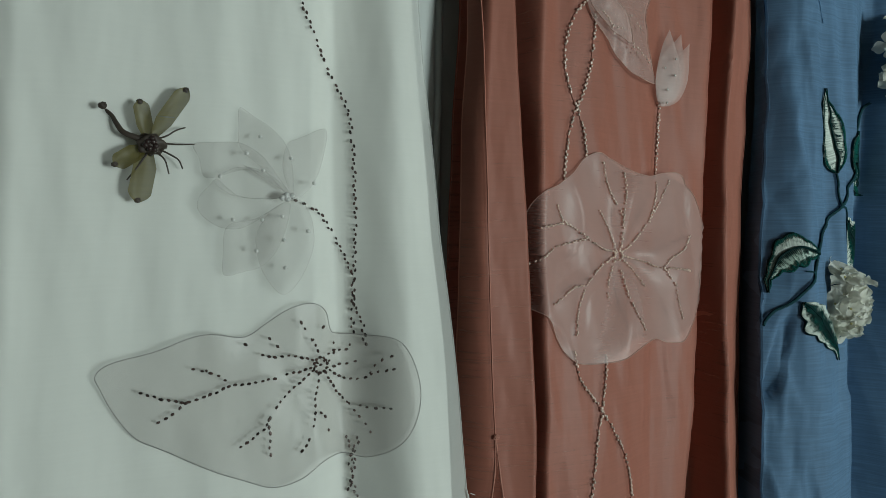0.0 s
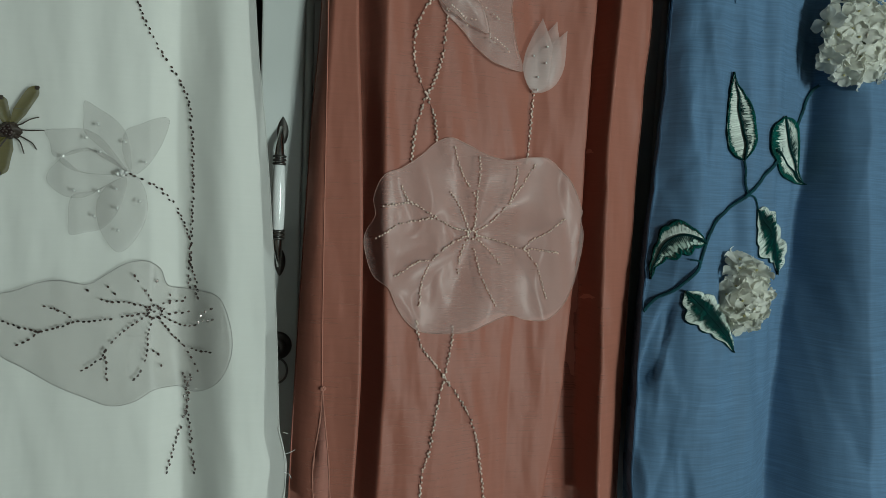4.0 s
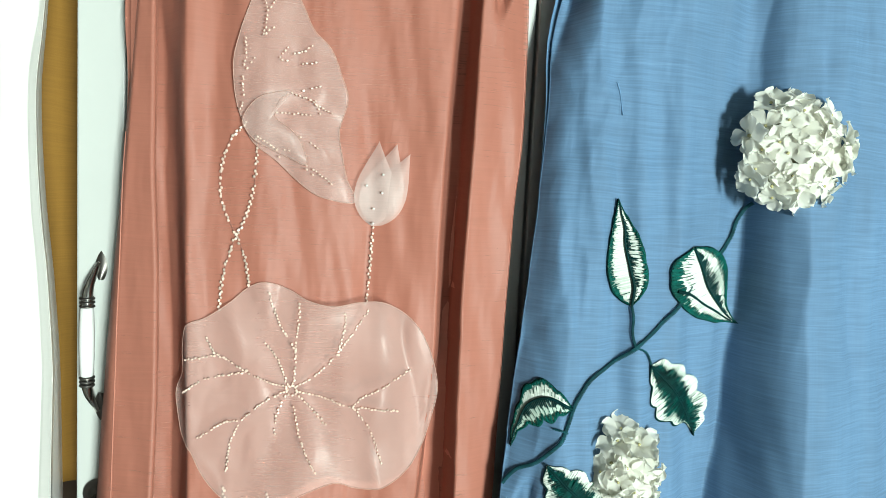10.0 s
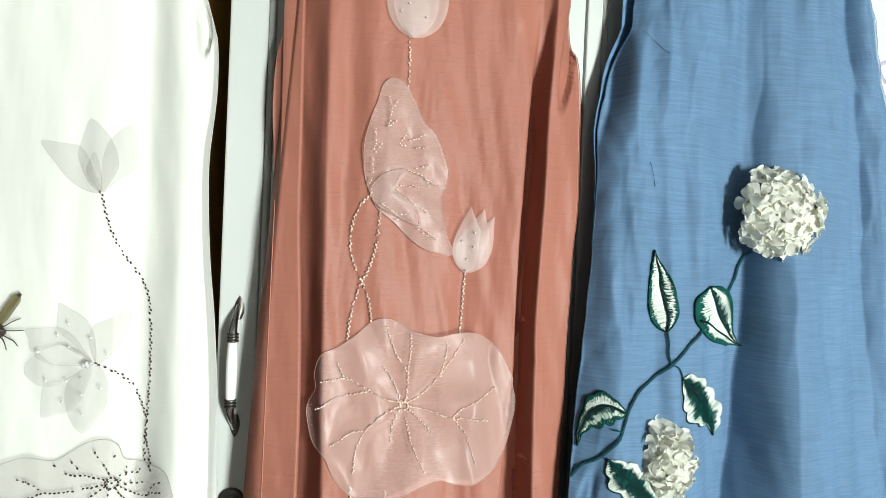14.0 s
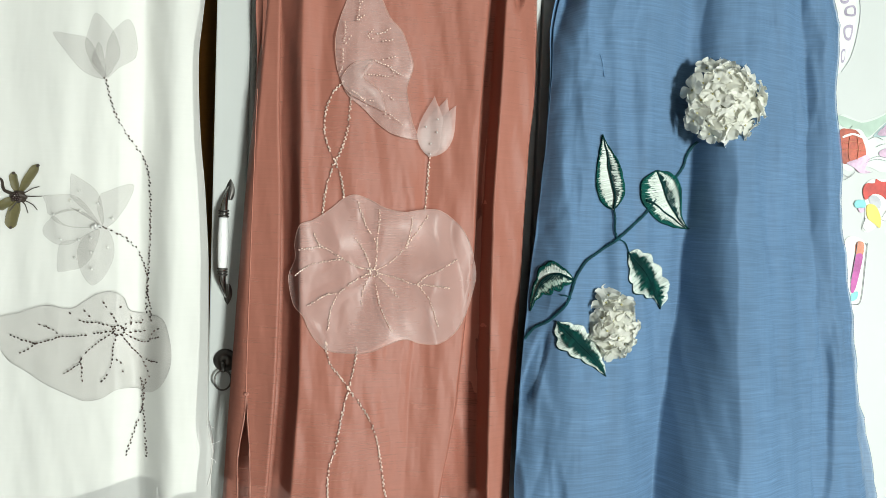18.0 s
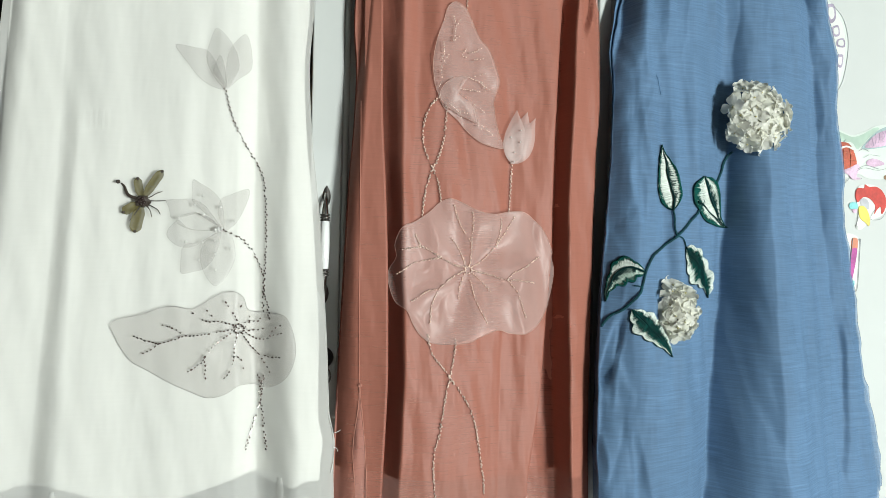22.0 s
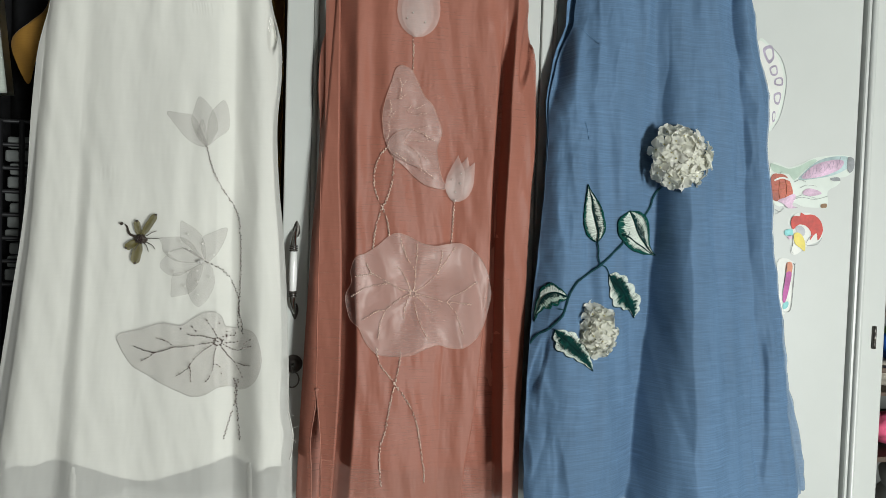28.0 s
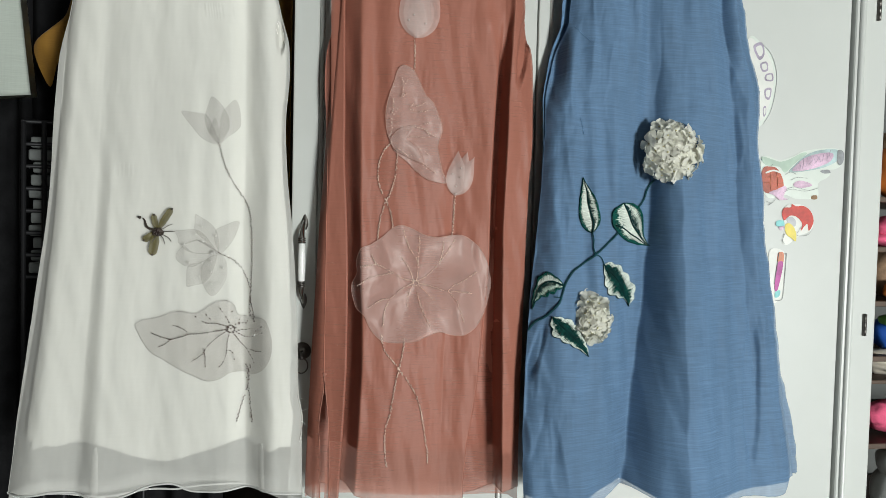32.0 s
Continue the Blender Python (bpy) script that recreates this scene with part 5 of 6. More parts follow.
for pts in ([(-0.0450, 1.5537), (-0.0425, 1.5409), (-0.0434, 1.5276), (-0.0457, 1.5197)], [(-0.0349, 1.5514), (-0.0412, 1.5410)], [(-0.0367, 1.5269), (-0.0431, 1.5198)], [(-0.0606, 1.5148), (-0.0594, 1.5005), (-0.0617, 1.4906)], [(-0.0521, 1.4977), (-0.0583, 1.4876)],
            [(-0.0626, 1.4807), (-0.0618, 1.4597), (-0.0642, 1.4509)], [(-0.0237, 1.5099), (-0.0301, 1.4993), (-0.0245, 1.4979)], [(-0.0179, 1.5052), (-0.0085, 1.5078), (-0.0019, 1.5130)], [(-0.0141, 1.4962), (0.0022, 1.4979)], [(-0.0083, 1.4725), (0.0065, 1.4768)],
            ) + ([(-0.0185, 1.4684), (-0.0046, 1.4647), (0.0060, 1.4585), (0.0181, 1.4525)], [(0.0023, 1.4637), (0.0076, 1.4519)], [(-0.0313, 1.4503), (-0.0018, 1.4500)], [(-0.0091, 1.4293), (-0.0027, 1.4256), (0.0065, 1.4199)], [(-0.0037, 1.4024), (0.0076, 1.3961), (0.0200, 1.3863)], [(-0.0036, 1.3983), (0.0022, 1.3938)],
            [(-0.0486, 1.4272), (-0.0333, 1.4173), (-0.0209, 1.4152)], [(-0.0319, 1.4160), (-0.0288, 1.4094)]):
    part("bead_vein", bead_line(on_curl, pts, r=0.00095, gap=0.0030, lift=0.004, long=1.4, wander=0.0006), M["bead_rose"], curled, smooth=False)


def bud(name, base, petals, pearls):
    first = None
    for k, (tip, wide) in enumerate(petals):
        def h(x, z, u, v, k=k):
            return rose.y(x, z) - 0.004 - 0.0015 * k - 0.004 * math.sin(math.pi * min(1, u * 0.9 + 0.1)) * (1 - 0.8 * v * v)
        ob = part(name if k == 0 else "petal", petal_sheet(base, tip, wide, h, 0.0, 18, 10, 0.7), M["organza_bud"], first or rose_dress, "pale pink organza lotus bud" if k == 0 else "")
        first = first or ob
    for x, z in pearls:
        part("pearl", blob((x, rose.y(x, z) - 0.0125, z), 0.0013, 0.0012, 0.0013), M["pearl"], first)


bud("lotus_bud", (0.0599, 1.3472), [((0.0813, 1.4286), 0.042), ((0.0944, 1.4195), 0.036), ((0.0638, 1.4305), 0.040)], [(0.0687, 1.3978), (0.0605, 1.3500), (0.0530, 1.3867), (0.0683, 1.3801), (0.0604, 1.3643)])
bud("lotus_bud", (-0.0193, 1.6283), [((-0.0396, 1.7353), 0.052), ((0.0143, 1.7366), 0.056), ((-0.0146, 1.7472), 0.056)], [(-0.0046, 1.6535), (-0.0262, 1.6674), (-0.0353, 1.6573)])

# ---- the blue dress ----
BL = [(0.3069, 1.9214), (0.2917, 1.8472), (0.2782, 1.7206), (0.2729, 1.6782), (0.2506, 1.6189), (0.2333, 1.5390), (0.2293, 1.4542), (0.2166, 1.2941), (0.2039, 1.1653), (0.1937, 1.0250), (0.1900, 0.8837), (0.1922, 0.7687)]
BR = [(0.5905, 1.9569), (0.6152, 1.8826), (0.6329, 1.7518), (0.6341, 1.6965), (0.6460, 1.6472), (0.6659, 1.6092), (0.6745, 1.5536), (0.6741, 1.4523), (0.6932, 1.3281), (0.7082, 1.2140), (0.7284, 1.0989), (0.7402, 1.0060), (0.7659, 0.9122), (0.7818, 0.8176), (0.7776, 0.7704), (0.7752, 0.7409)]
blue = Drape(BL, BR, [
    ([(0.275, 1.70), (0.231, 1.50), (0.216, 1.30), (0.199, 1.10), (0.185, 0.79)], (0.046, 0.030, 0.002, -0.018, -0.042)),
    ([(0.3000, 1.7072), (0.2700, 1.5422), (0.2520, 1.2520), (0.2200, 0.7857)], (0.014, -0.003, -0.028, -0.064)),
    ([(0.3406, 1.7149), (0.3355, 1.5488), (0.3181, 1.2533), (0.2895, 0.7782)], (0.004, -0.006, -0.022, -0.066)),
    ([(0.452, 1.70), (0.450, 1.45), (0.447, 1.30), (0.446, 1.20), (0.435, 1.10), (0.419, 1.00), (0.392, 0.79)], (0.013, 0.025, 0.025, 0.028, 0.026, 0.018, -0.007)),
    ] + [([(0.4978, 1.7291), (0.4948, 1.5162), (0.4913, 1.2562), (0.4941, 0.7672)], (0.005, -0.005, -0.033, -0.099)),
    ([(0.5375, 1.7352), (0.5562, 1.5641), (0.5879, 1.2576), (0.6354, 0.7583)], (0.000, 0.001, 0.002, -0.036)),
    ([(0.5816, 1.7383), (0.6078, 1.5667), (0.6414, 1.2587), (0.6890, 0.7565)], (0.026, 0.028, 0.022, -0.030)),
    ([(0.6003, 1.7395), (0.6337, 1.5680), (0.6642, 1.2591), (0.7235, 0.7553)], (0.010, 0.006, 0.004, -0.026)),
    ([(0.6329, 1.7518), (0.6722, 1.5760), (0.7025, 1.2587), (0.7803, 0.7407)], (0.040, 0.036, 0.032, 0.012))], 0.0046, 7.7, 0.010, [(0.655, 0.98, 0.022, 0.16, 0.02, 0.006), (0.212, 1.06, 0.011, 0.06, 0.25, 0.008)], 0.0038, 0.45)
B_HEM = hem_across(blue, [(0.1839, 0.7956), (0.2344, 0.7811), (0.2895, 0.7793), (0.3340, 0.7800), (0.3671, 0.7964), (0.4007, 0.8019), (0.4352, 0.7921), (0.4817, 0.7785), (0.5517, 0.7729), (0.6341, 0.7792), (0.7064, 0.7735), (0.7328, 0.7806), (0.7439, 0.8029)])
B_LINE = hem_across(blue, [(0.1873, 0.8030), (0.2882, 0.7900), (0.3886, 0.8120), (0.4803, 0.7890), (0.6327, 0.7890), (0.7360, 0.7960)])
B_INL = zero
B_INR = table([(0.75, 0.030), (0.95, 0.022), (1.05, 0.006), (1.15, 0.0), (1.8, 0.0)])
blue_dress = garment("blue_dress", (0.45, 0.02, 0.79), "slate blue slub linen dress with embroidered leaves and stems", blue, B_HEM, [(s, z - 0.004) for s, z in B_HEM], B_LINE, shoulders(1.80, 1.87), (B_INL, B_INR),
                     (M["blue_sheer"], M["blue_lining"], M["blue_sheer"]), 0.0003, widen=table([(1.4, 0.0), (1.6, 0.007), (1.72, 0.016), (1.9, 0.012)]))
part("dart", tube(blue.line([(0.2905, 1.4982), (0.2942, 1.4858), (0.2970, 1.4671)], 0.0004), 0.0007, 6), M["blue_lining"], blue_dress, "stitched dart")
part("dart", tube(blue.line([(0.2828, 1.6737), (0.2942, 1.6609), (0.3125, 1.6410)], 0.0004), 0.0006, 6), M["blue_lining"], blue_dress)


def flat(drape, pts, n, lift):
    return [drape.on(p.x, p.y, lift) for p in resample(spline([(x, z, 0) for x, z in pts], 8), n)]


def stitch(a, b, w, high):
    """One satin stitch: a low three-sided ridge from a to b."""
    d = (b - a)
    if d.length < 1e-5:
        return [], []
    s = d.cross(Vector((0, -1, 0))).normalized() * (w / 2)
    m = (a + b) / 2 + Vector((0, -high, 0))
    t = d * 0.3
    v = [a - s * 0.4, a + s * 0.4, m - t - s, m - t + s, m + t - s, m + t + s, b - s * 0.4, b + s * 0.4]
    lift = Vector((0, -high * 0.6, 0))
    v += [m - t + lift, m + t + lift]
    return v, [(0, 1, 8), (0, 8, 2), (1, 3, 8), (2, 8, 9, 4), (8, 3, 5, 9), (4, 9, 6), (9, 5, 7), (9, 7, 6)]


def satin(drape, mid, side, n, k0, k1, jitter, w, high, lift, slant=0.06, scallop=0.0, waves=5):
    """Stitches between the fractions k0 and k1 of the way from the midrib to the edge, with ragged ends."""
    out = []
    m, s = resample(mid, n), resample(side, n)
    for i in range(n):
        j = min(n - 1, int(i + slant * n))
        j0 = max(0, i - int(slant * n * 0.3))
        e = s[i]
        a, b = m[j0], e
        grow = 1 + scallop * abs(math.sin(math.pi * waves * i / n)) - scallop * 0.5
        b = a + (b - a) * grow
        u0, u1 = k0 + (random.uniform(-jitter, jitter) if k0 > 0 else 0), k1 + (random.uniform(-jitter, jitter) if k1 < 1 else random.uniform(-0.03, 0.02))
        p, q = a.lerp(b, max(0, u0)), a.lerp(b, u1)
        out.append(stitch(drape.on(p.x, p.y, lift), drape.on(q.x, q.y, lift), w, high))
    return joined(out)


def embroidered_leaf(base_to_tip, sides, style, scallop=0.0, waves=5):
    """A satin-stitched leaf: white and teal threads from a dark midrib to a corded edge."""
    mid = spline([(x, z, 0) for x, z in base_to_tip], 8)
    leaf = None
    edges = [spline([(x, z, 0) for x, z in s], 8) for s in sides]
    if scallop:
        for n_side, e in enumerate(edges):
            m2, e2 = resample(mid, 90), resample(e, 90)
            edges[n_side] = [m2[i].lerp(e2[i], 1 + scallop * (abs(math.sin(math.pi * waves * i / 89)) - 0.6)) for i in range(90)]
        scallop = 0.0
    rim = resample(edges[0], 60) + list(reversed(resample(edges[1], 60)))[1:-1]
    c = mid[len(mid) // 2]
    ground = M["thread_mint"] if style != "dark" else M["thread_green"]
    leaf = part("embroidered_leaf", ring_fill(rim, (c.x, c.y), lambda x, z, k: blue.y(x, z) - 0.0008 - 0.0006 * (1 - k), 6), ground, blue_dress, "satin-stitched leaf in white, mint and dark teal thread")
    for n_side, e in enumerate(edges):
        n = int(length_of(e) / 0.00075)
        wide, dark = (0.0012, 0.0011)
        if style == "dark":
            part("thread_fill", satin(blue, mid, e, n, 0.0, 0.44, 0.30, wide, 0.0006, 0.0034, scallop=scallop, waves=waves), M["thread_green"], leaf, "green thread fill")
            part("thread_border", satin(blue, mid, e, int(n * 0.95), 0.34, 1.0, 0.16, wide, 0.0006, 0.0019, scallop=scallop, waves=waves), M["thread_white"], leaf, "white thread border")
            part("thread_shade", satin(blue, mid, e, n // 3, 0.0, 0.45, 0.25, dark, 0.0006, 0.0042, scallop=scallop), M["thread_teal"], leaf)
            part("thread_accent", satin(blue, mid, e, n // 4, 0.36, 0.86, 0.2, 0.0005, 0.0006, 0.0030, scallop=scallop), M["thread_green"], leaf, "fine green strokes")
        else:
            part("thread_fill", satin(blue, mid, e, n, 0.0, 0.80, 0.08, wide, 0.0006, 0.0019, scallop=scallop, waves=waves), M["thread_white"] if style == "light" or n_side == 0 else M["thread_mint"], leaf, "white thread fill")
            part("thread_border", satin(blue, mid, e, n, 0.78, 1.0, 0.17, wide, 0.0006, 0.0034, scallop=scallop, waves=waves), M["thread_green"], leaf, "teal thread border")
            part("thread_accent", satin(blue, mid, e, n // 5, 0.35, 0.8, 0.28, 0.0005, 0.0006, 0.0031, scallop=scallop, waves=waves), M["thread_green"], leaf, "fine dark thread strokes")
            if n_side == (0 if style == "light" else 1):
                part("thread_shade", satin(blue, mid, e, n // 2, 0.0, 0.34, 0.2, dark, 0.0006, 0.0036, scallop=scallop), M["thread_teal"], leaf, "dark teal thread by the midrib")
        if style != "dark" or n_side == 1:
            rim_pts = [blue.on(p.x, p.y, 0.0018) for p in resample(e, 70)]
            part("corded_edge", tube(rim_pts, lambda k: 0.0008 + 0.0003 * math.sin(40 * k), 6), M["thread_teal"], leaf, "dark corded edge")
    part("midrib", tube([blue.on(p.x, p.y, 0.0042) for p in resample(mid, 60)], lambda k: 0.0013 * (1 - 0.7 * k) + 0.0003, 6), M["thread_teal"], leaf, "dark midrib")
    return leaf


embroidered_leaf([(0.3139, 1.2834), (0.3151, 1.3006), (0.3106, 1.3206), (0.3057, 1.3405), (0.3032, 1.3604), (0.2957, 1.3860)],
                 ([(0.3139, 1.2834), (0.3228, 1.2939), (0.3285, 1.3101), (0.3241, 1.3311), (0.3165, 1.3518), (0.3069, 1.3685), (0.2957, 1.3860)], [(0.3139, 1.2834), (0.3026, 1.2891), (0.2931, 1.3011), (0.2880, 1.3201), (0.2887, 1.3410), (0.2931, 1.3650), (0.2957, 1.3860)]), "light")
leaf_b = embroidered_leaf([(0.3806, 1.3411), (0.3946, 1.3220), (0.4087, 1.2955), (0.4332, 1.2729), (0.4495, 1.2610)],
                 ([(0.3806, 1.3411), (0.4092, 1.3403), (0.4313, 1.3251), (0.4356, 1.3032), (0.4375, 1.2811), (0.4495, 1.2610)], [(0.3806, 1.3411), (0.3587, 1.3289), (0.3539, 1.3115), (0.3616, 1.2911), (0.3875, 1.2724), (0.4183, 1.2632), (0.4495, 1.2610)]), "light")
part("inner_edge", tube(flat(blue, [(0.3621, 1.2983), (0.3811, 1.2938), (0.4021, 1.2826), (0.4220, 1.2735), (0.4439, 1.2627)], 40, 0.0042), lambda k: 0.0014 * (1 - 0.6 * k) + 0.0003, 6), M["thread_teal"], leaf_b, "dark line of the folded lobe")
embroidered_leaf([(0.2565, 1.1852), (0.2353, 1.1932), (0.2185, 1.1827), (0.2103, 1.1599), (0.2047, 1.1386)],
                 ([(0.2565, 1.1852), (0.2448, 1.2001), (0.2301, 1.2079), (0.2183, 1.2025), (0.2122, 1.1854), (0.2071, 1.1631), (0.2047, 1.1386)], [(0.2565, 1.1852), (0.2457, 1.1775), (0.2332, 1.1687), (0.2192, 1.1612), (0.2128, 1.1547), (0.2083, 1.1455), (0.2047, 1.1386)]), "mint", 0.26, 5)
embroidered_leaf([(0.3376, 1.2245), (0.3608, 1.2047), (0.3848, 1.1769), (0.4047, 1.1429)],
                 ([(0.3376, 1.2245), (0.3596, 1.2284), (0.3860, 1.2145), (0.4093, 1.1915), (0.4181, 1.1653), (0.4047, 1.1429)], [(0.3376, 1.2245), (0.3408, 1.1982), (0.3483, 1.1755), (0.3670, 1.1633), (0.3919, 1.1579), (0.4047, 1.1429)]), "dark", 0.26, 5)
embroidered_leaf([(0.2369, 1.1283), (0.2551, 1.1103), (0.2834, 1.0848), (0.3089, 1.0550)],
                 ([(0.2369, 1.1283), (0.2602, 1.1268), (0.2825, 1.1142), (0.2959, 1.0930), (0.3061, 1.0722), (0.3089, 1.0550)], [(0.2369, 1.1283), (0.2342, 1.1090), (0.2416, 1.0927), (0.2638, 1.0809), (0.2863, 1.0696), (0.3089, 1.0550)]), "dark", 0.26, 5)

for pts, r in (([(0.1989, 1.0998), (0.2102, 1.1162), (0.2271, 1.1283), (0.2386, 1.1418), (0.2490, 1.1561), (0.2550, 1.1736), (0.2606, 1.1910), (0.2768, 1.2127), (0.2993, 1.2269), (0.3198, 1.2423)], 0.0021), ([(0.3165, 1.2403), (0.3351, 1.2554)] + [(0.3560, 1.2718)] + [(0.3714, 1.2899), (0.3821, 1.3022)], 0.0021),
               ([(0.4162, 1.3319), (0.4342, 1.3497), (0.4407, 1.3689), (0.4529, 1.3888)], 0.0022), ([(0.3145, 1.2834), (0.3168, 1.2704), (0.3164, 1.2553), (0.3197, 1.2433)], 0.0014), ([(0.3197, 1.2428), (0.3302, 1.2391), (0.3364, 1.2297), (0.3391, 1.2218)], 0.0009), ([(0.2397, 1.1644), (0.2470, 1.1642), (0.2546, 1.1608)], 0.0009)):
    q = flat(blue, pts, 60, 0.0015)
    stem = part("embroidered_stem", tube(q, r * 0.8, 8), M["thread_stem"], blue_dress, "dark teal corded stem")
    turns = []
    n = int(length_of(q) / 0.0016)
    path = resample(q, n)
    for i in range(n - 2):
        d = (path[i + 2] - path[i]).normalized()
        s = d.cross(Vector((0, -1, 0))).normalized() * r
        up = Vector((0, -r * 0.6, 0))
        turns.append(stitch(path[i] - s + up, path[i + 2] + s + up, 0.0011, 0.0005))
    part("cord_stitches", joined(turns), M["thread_stem"], stem)


def floret_mesh(seed):
    """Four or five rounded, ruffled petals that open from a small throat."""
    rnd = random.Random(seed)
    pieces = []
    count = 4 + seed % 2
    for k in range(count):
        ang = k * 2 * math.pi / count + rnd.uniform(-0.12, 0.12)
        size, lift, curl = rnd.uniform(0.9, 1.1), rnd.uniform(0.25, 0.6), rnd.uniform(-0.15, 0.45)
        ruffle, phase = rnd.uniform(0.0006, 0.0014), rnd.uniform(0, 6.3)
        verts, faces, nu, nv = [], [], 8, 6
        for i in range(nu + 1):
            u = i / nu
            w = 0.0058 * size * (0.14 + 0.86 * math.sin(math.pi * min(0.965, 0.55 * u + 0.02 + 0.40 * u * u)) ** 0.9)
            for j in range(nv + 1):
                v = 2 * j / nv - 1
                r = 0.0008 + 0.0130 * size * u * (1 - 0.12 * v * v * u)
                h = 0.0085 * lift * u * (1.7 - u) - 0.006 * curl * u ** 3 + 0.0022 * v * v * u + ruffle * math.sin(5 * v + phase) * u * u
                verts.append(Vector((r * math.cos(ang) - w * v * math.sin(ang), r * math.sin(ang) + w * v * math.cos(ang), h)))
        for i in range(nu):
            for j in range(nv):
                a = i * (nv + 1) + j
                faces.append((a, a + 1, a + nv + 2, a + nv + 1))
        pieces.append((verts, faces))
    v, f = joined(pieces)
    me = bpy.data.meshes.new("floret")
    me.from_pydata([tuple(p) for p in v], [], f)
    me.polygons.foreach_set("use_smooth", [True] * len(f))
    me.materials.append(M["petal"])
    return me


FLORETS = [floret_mesh(k) for k in range(8)]
STAMEN = bpy.data.meshes.new("stamen")
STAMEN.from_pydata([tuple(0.0012 * v + Vector((0, 0, 0.0016))) for v in BEAD[0]], [], BEAD[1])
STAMEN.materials.append(M["stamen"])


def hydrangea(centre, outline_rx, outline_rz, lean, high, count, label, taper=0.0, seed=1):
    rnd = random.Random(seed)
    cx, cz = centre
    fl = thing("hydrangea", (cx, blue.y(cx, cz), cz), label, "fabric flower", "hydrangeas on the blue dress")
    base = blue.y(cx, cz)
    bm = blob((cx, base - high * 0.3, cz), outline_rx * 0.62, high * 0.36, outline_rz * 0.62, 0.1)
    part("flower_base", bm, M["flower_base"], fl, "padded base darkened as shade between florets")
    for i in range(count):
        k = (i + 0.5) / count
        rr = math.sqrt(k)
        a = i * 2.39996 + rnd.uniform(-0.2, 0.2)
        dome = math.cos(rr * 1.42)
        ux, uz = rr * math.cos(a), rr * math.sin(a)
        shrink = 1 - taper * uz
        x0, z0 = ux * outline_rx * 0.80 * shrink, uz * outline_rz * 0.80
        x, z = x0 * math.cos(lean) - z0 * math.sin(lean), x0 * math.sin(lean) + z0 * math.cos(lean)
        n = Vector((x / outline_rx * 1.2, -0.35 - dome * 0.9, z / outline_rz * 1.2)).normalized()
        p = Vector((cx + x, 0, cz + z))
        p.y = base - 0.006 - high * 0.72 * dome + rnd.uniform(-0.0040, 0.0040)
        q = n.to_track_quat("Z", "Y").to_matrix().to_4x4()
        ob = new("floret", FLORETS[i % 8])
        ob.parent = fl
        ob.matrix_local = Matrix.Translation(p - ORIGIN[fl.name]) @ q @ pose(0, 0, 0, rnd.uniform(-16, 16), rnd.uniform(-16, 16), rnd.uniform(0, 360)) @ Matrix.Scale(rnd.uniform(1.28, 1.55), 4)
        eye = new("stamen", STAMEN)
        eye.parent = ob
    return fl


hydrangea((0.4710, 1.4391), 0.070, 0.068, 0.0, 0.028, 36, "round ivory fabric hydrangea head sewn on the blue dress", 0.0, 3)
hydrangea((0.3150, 1.1254), 0.036, 0.052, 0.12, 0.024, 21, "smaller oval ivory fabric hydrangea among embroidered leaves", 0.16, 5)

# ---- prints stuck on the door ----
def print_sheet(name, outline, centre, lift, material, parent, label=""):
    o = spline([(x, z, 0) for x, z in outline], 6, True)
    front = [(p.x, DOOR + 0.0055 - lift, p.y) for p in o]
    n = len(front)
    back = [(x, y + 0.0003, z) for x, y, z in front]
    faces = [tuple(range(n)), tuple(range(2 * n - 1, n - 1, -1))] + [(i, (i + 1) % n, n + (i + 1) % n, n + i) for i in range(n)]
    return part(name, (front + back, faces), material, parent, label, smooth=False)


def oval(x, z, rx, rz, lean=0.0, n=10):
    return [(x + rx * math.cos(a) * math.cos(lean) - rz * math.sin(a) * math.sin(lean), z + rx * math.cos(a) * math.sin(lean) + rz * math.sin(a) * math.cos(lean)) for a in [2 * math.pi * k / n for k in range(n)]]


def ink(pts, parent, lift=0.0022, r=0.00035, m="ink"):
    part("ink_line", tube([Vector((p.x, DOOR + 0.0055 - lift, p.y)) for p in spline([(x, z, 0) for x, z in pts], 6)], r, 5), M[m], parent)


def stuck(name, at, label):
    return thing(name, (at[0], DOOR, at[1]), label, "sticker", "stickers on the wardrobe door")


sticker = stuck("wing_sticker", (0.7754, 1.4192), "pale green wing-shaped sticker with pink lace oval on ivory door")
print_sheet("wing_shape", [(0.7141, 1.4498), (0.7515, 1.4438), (0.7822, 1.4531), (0.8067, 1.4643), (0.8507, 1.4721), (0.8891, 1.4718), (0.8988, 1.4610), (0.8949, 1.4405), (0.8813, 1.4298), (0.8534, 1.4251), (0.8691, 1.4191), (0.8607, 1.4097), (0.8422, 1.3977), (0.8413, 1.3685), (0.7934, 1.3644), (0.7654, 1.3723), (0.7310, 1.3643), (0.7109, 1.3945)], None, 0.0006, M["film"], sticker)
print_sheet("green_band", [(0.7116, 1.4496), (0.7366, 1.4442), (0.7542, 1.4406), (0.7763, 1.4472), (0.8031, 1.4608), (0.8133, 1.4591), (0.7892, 1.4401), (0.7702, 1.4214), (0.7629, 1.4189), (0.7523, 1.4295), (0.7324, 1.4308), (0.7174, 1.4345)], None, 0.0010, M["mint_print"], sticker)
print_sheet("wing_rim", [(0.7753, 1.4194), (0.7870, 1.4355), (0.8085, 1.4544), (0.8382, 1.4670), (0.8763, 1.4712), (0.8895, 1.4651), (0.8829, 1.4467), (0.8530, 1.4319), (0.8154, 1.4234)], None, 0.0012, M["teal_print"], sticker)
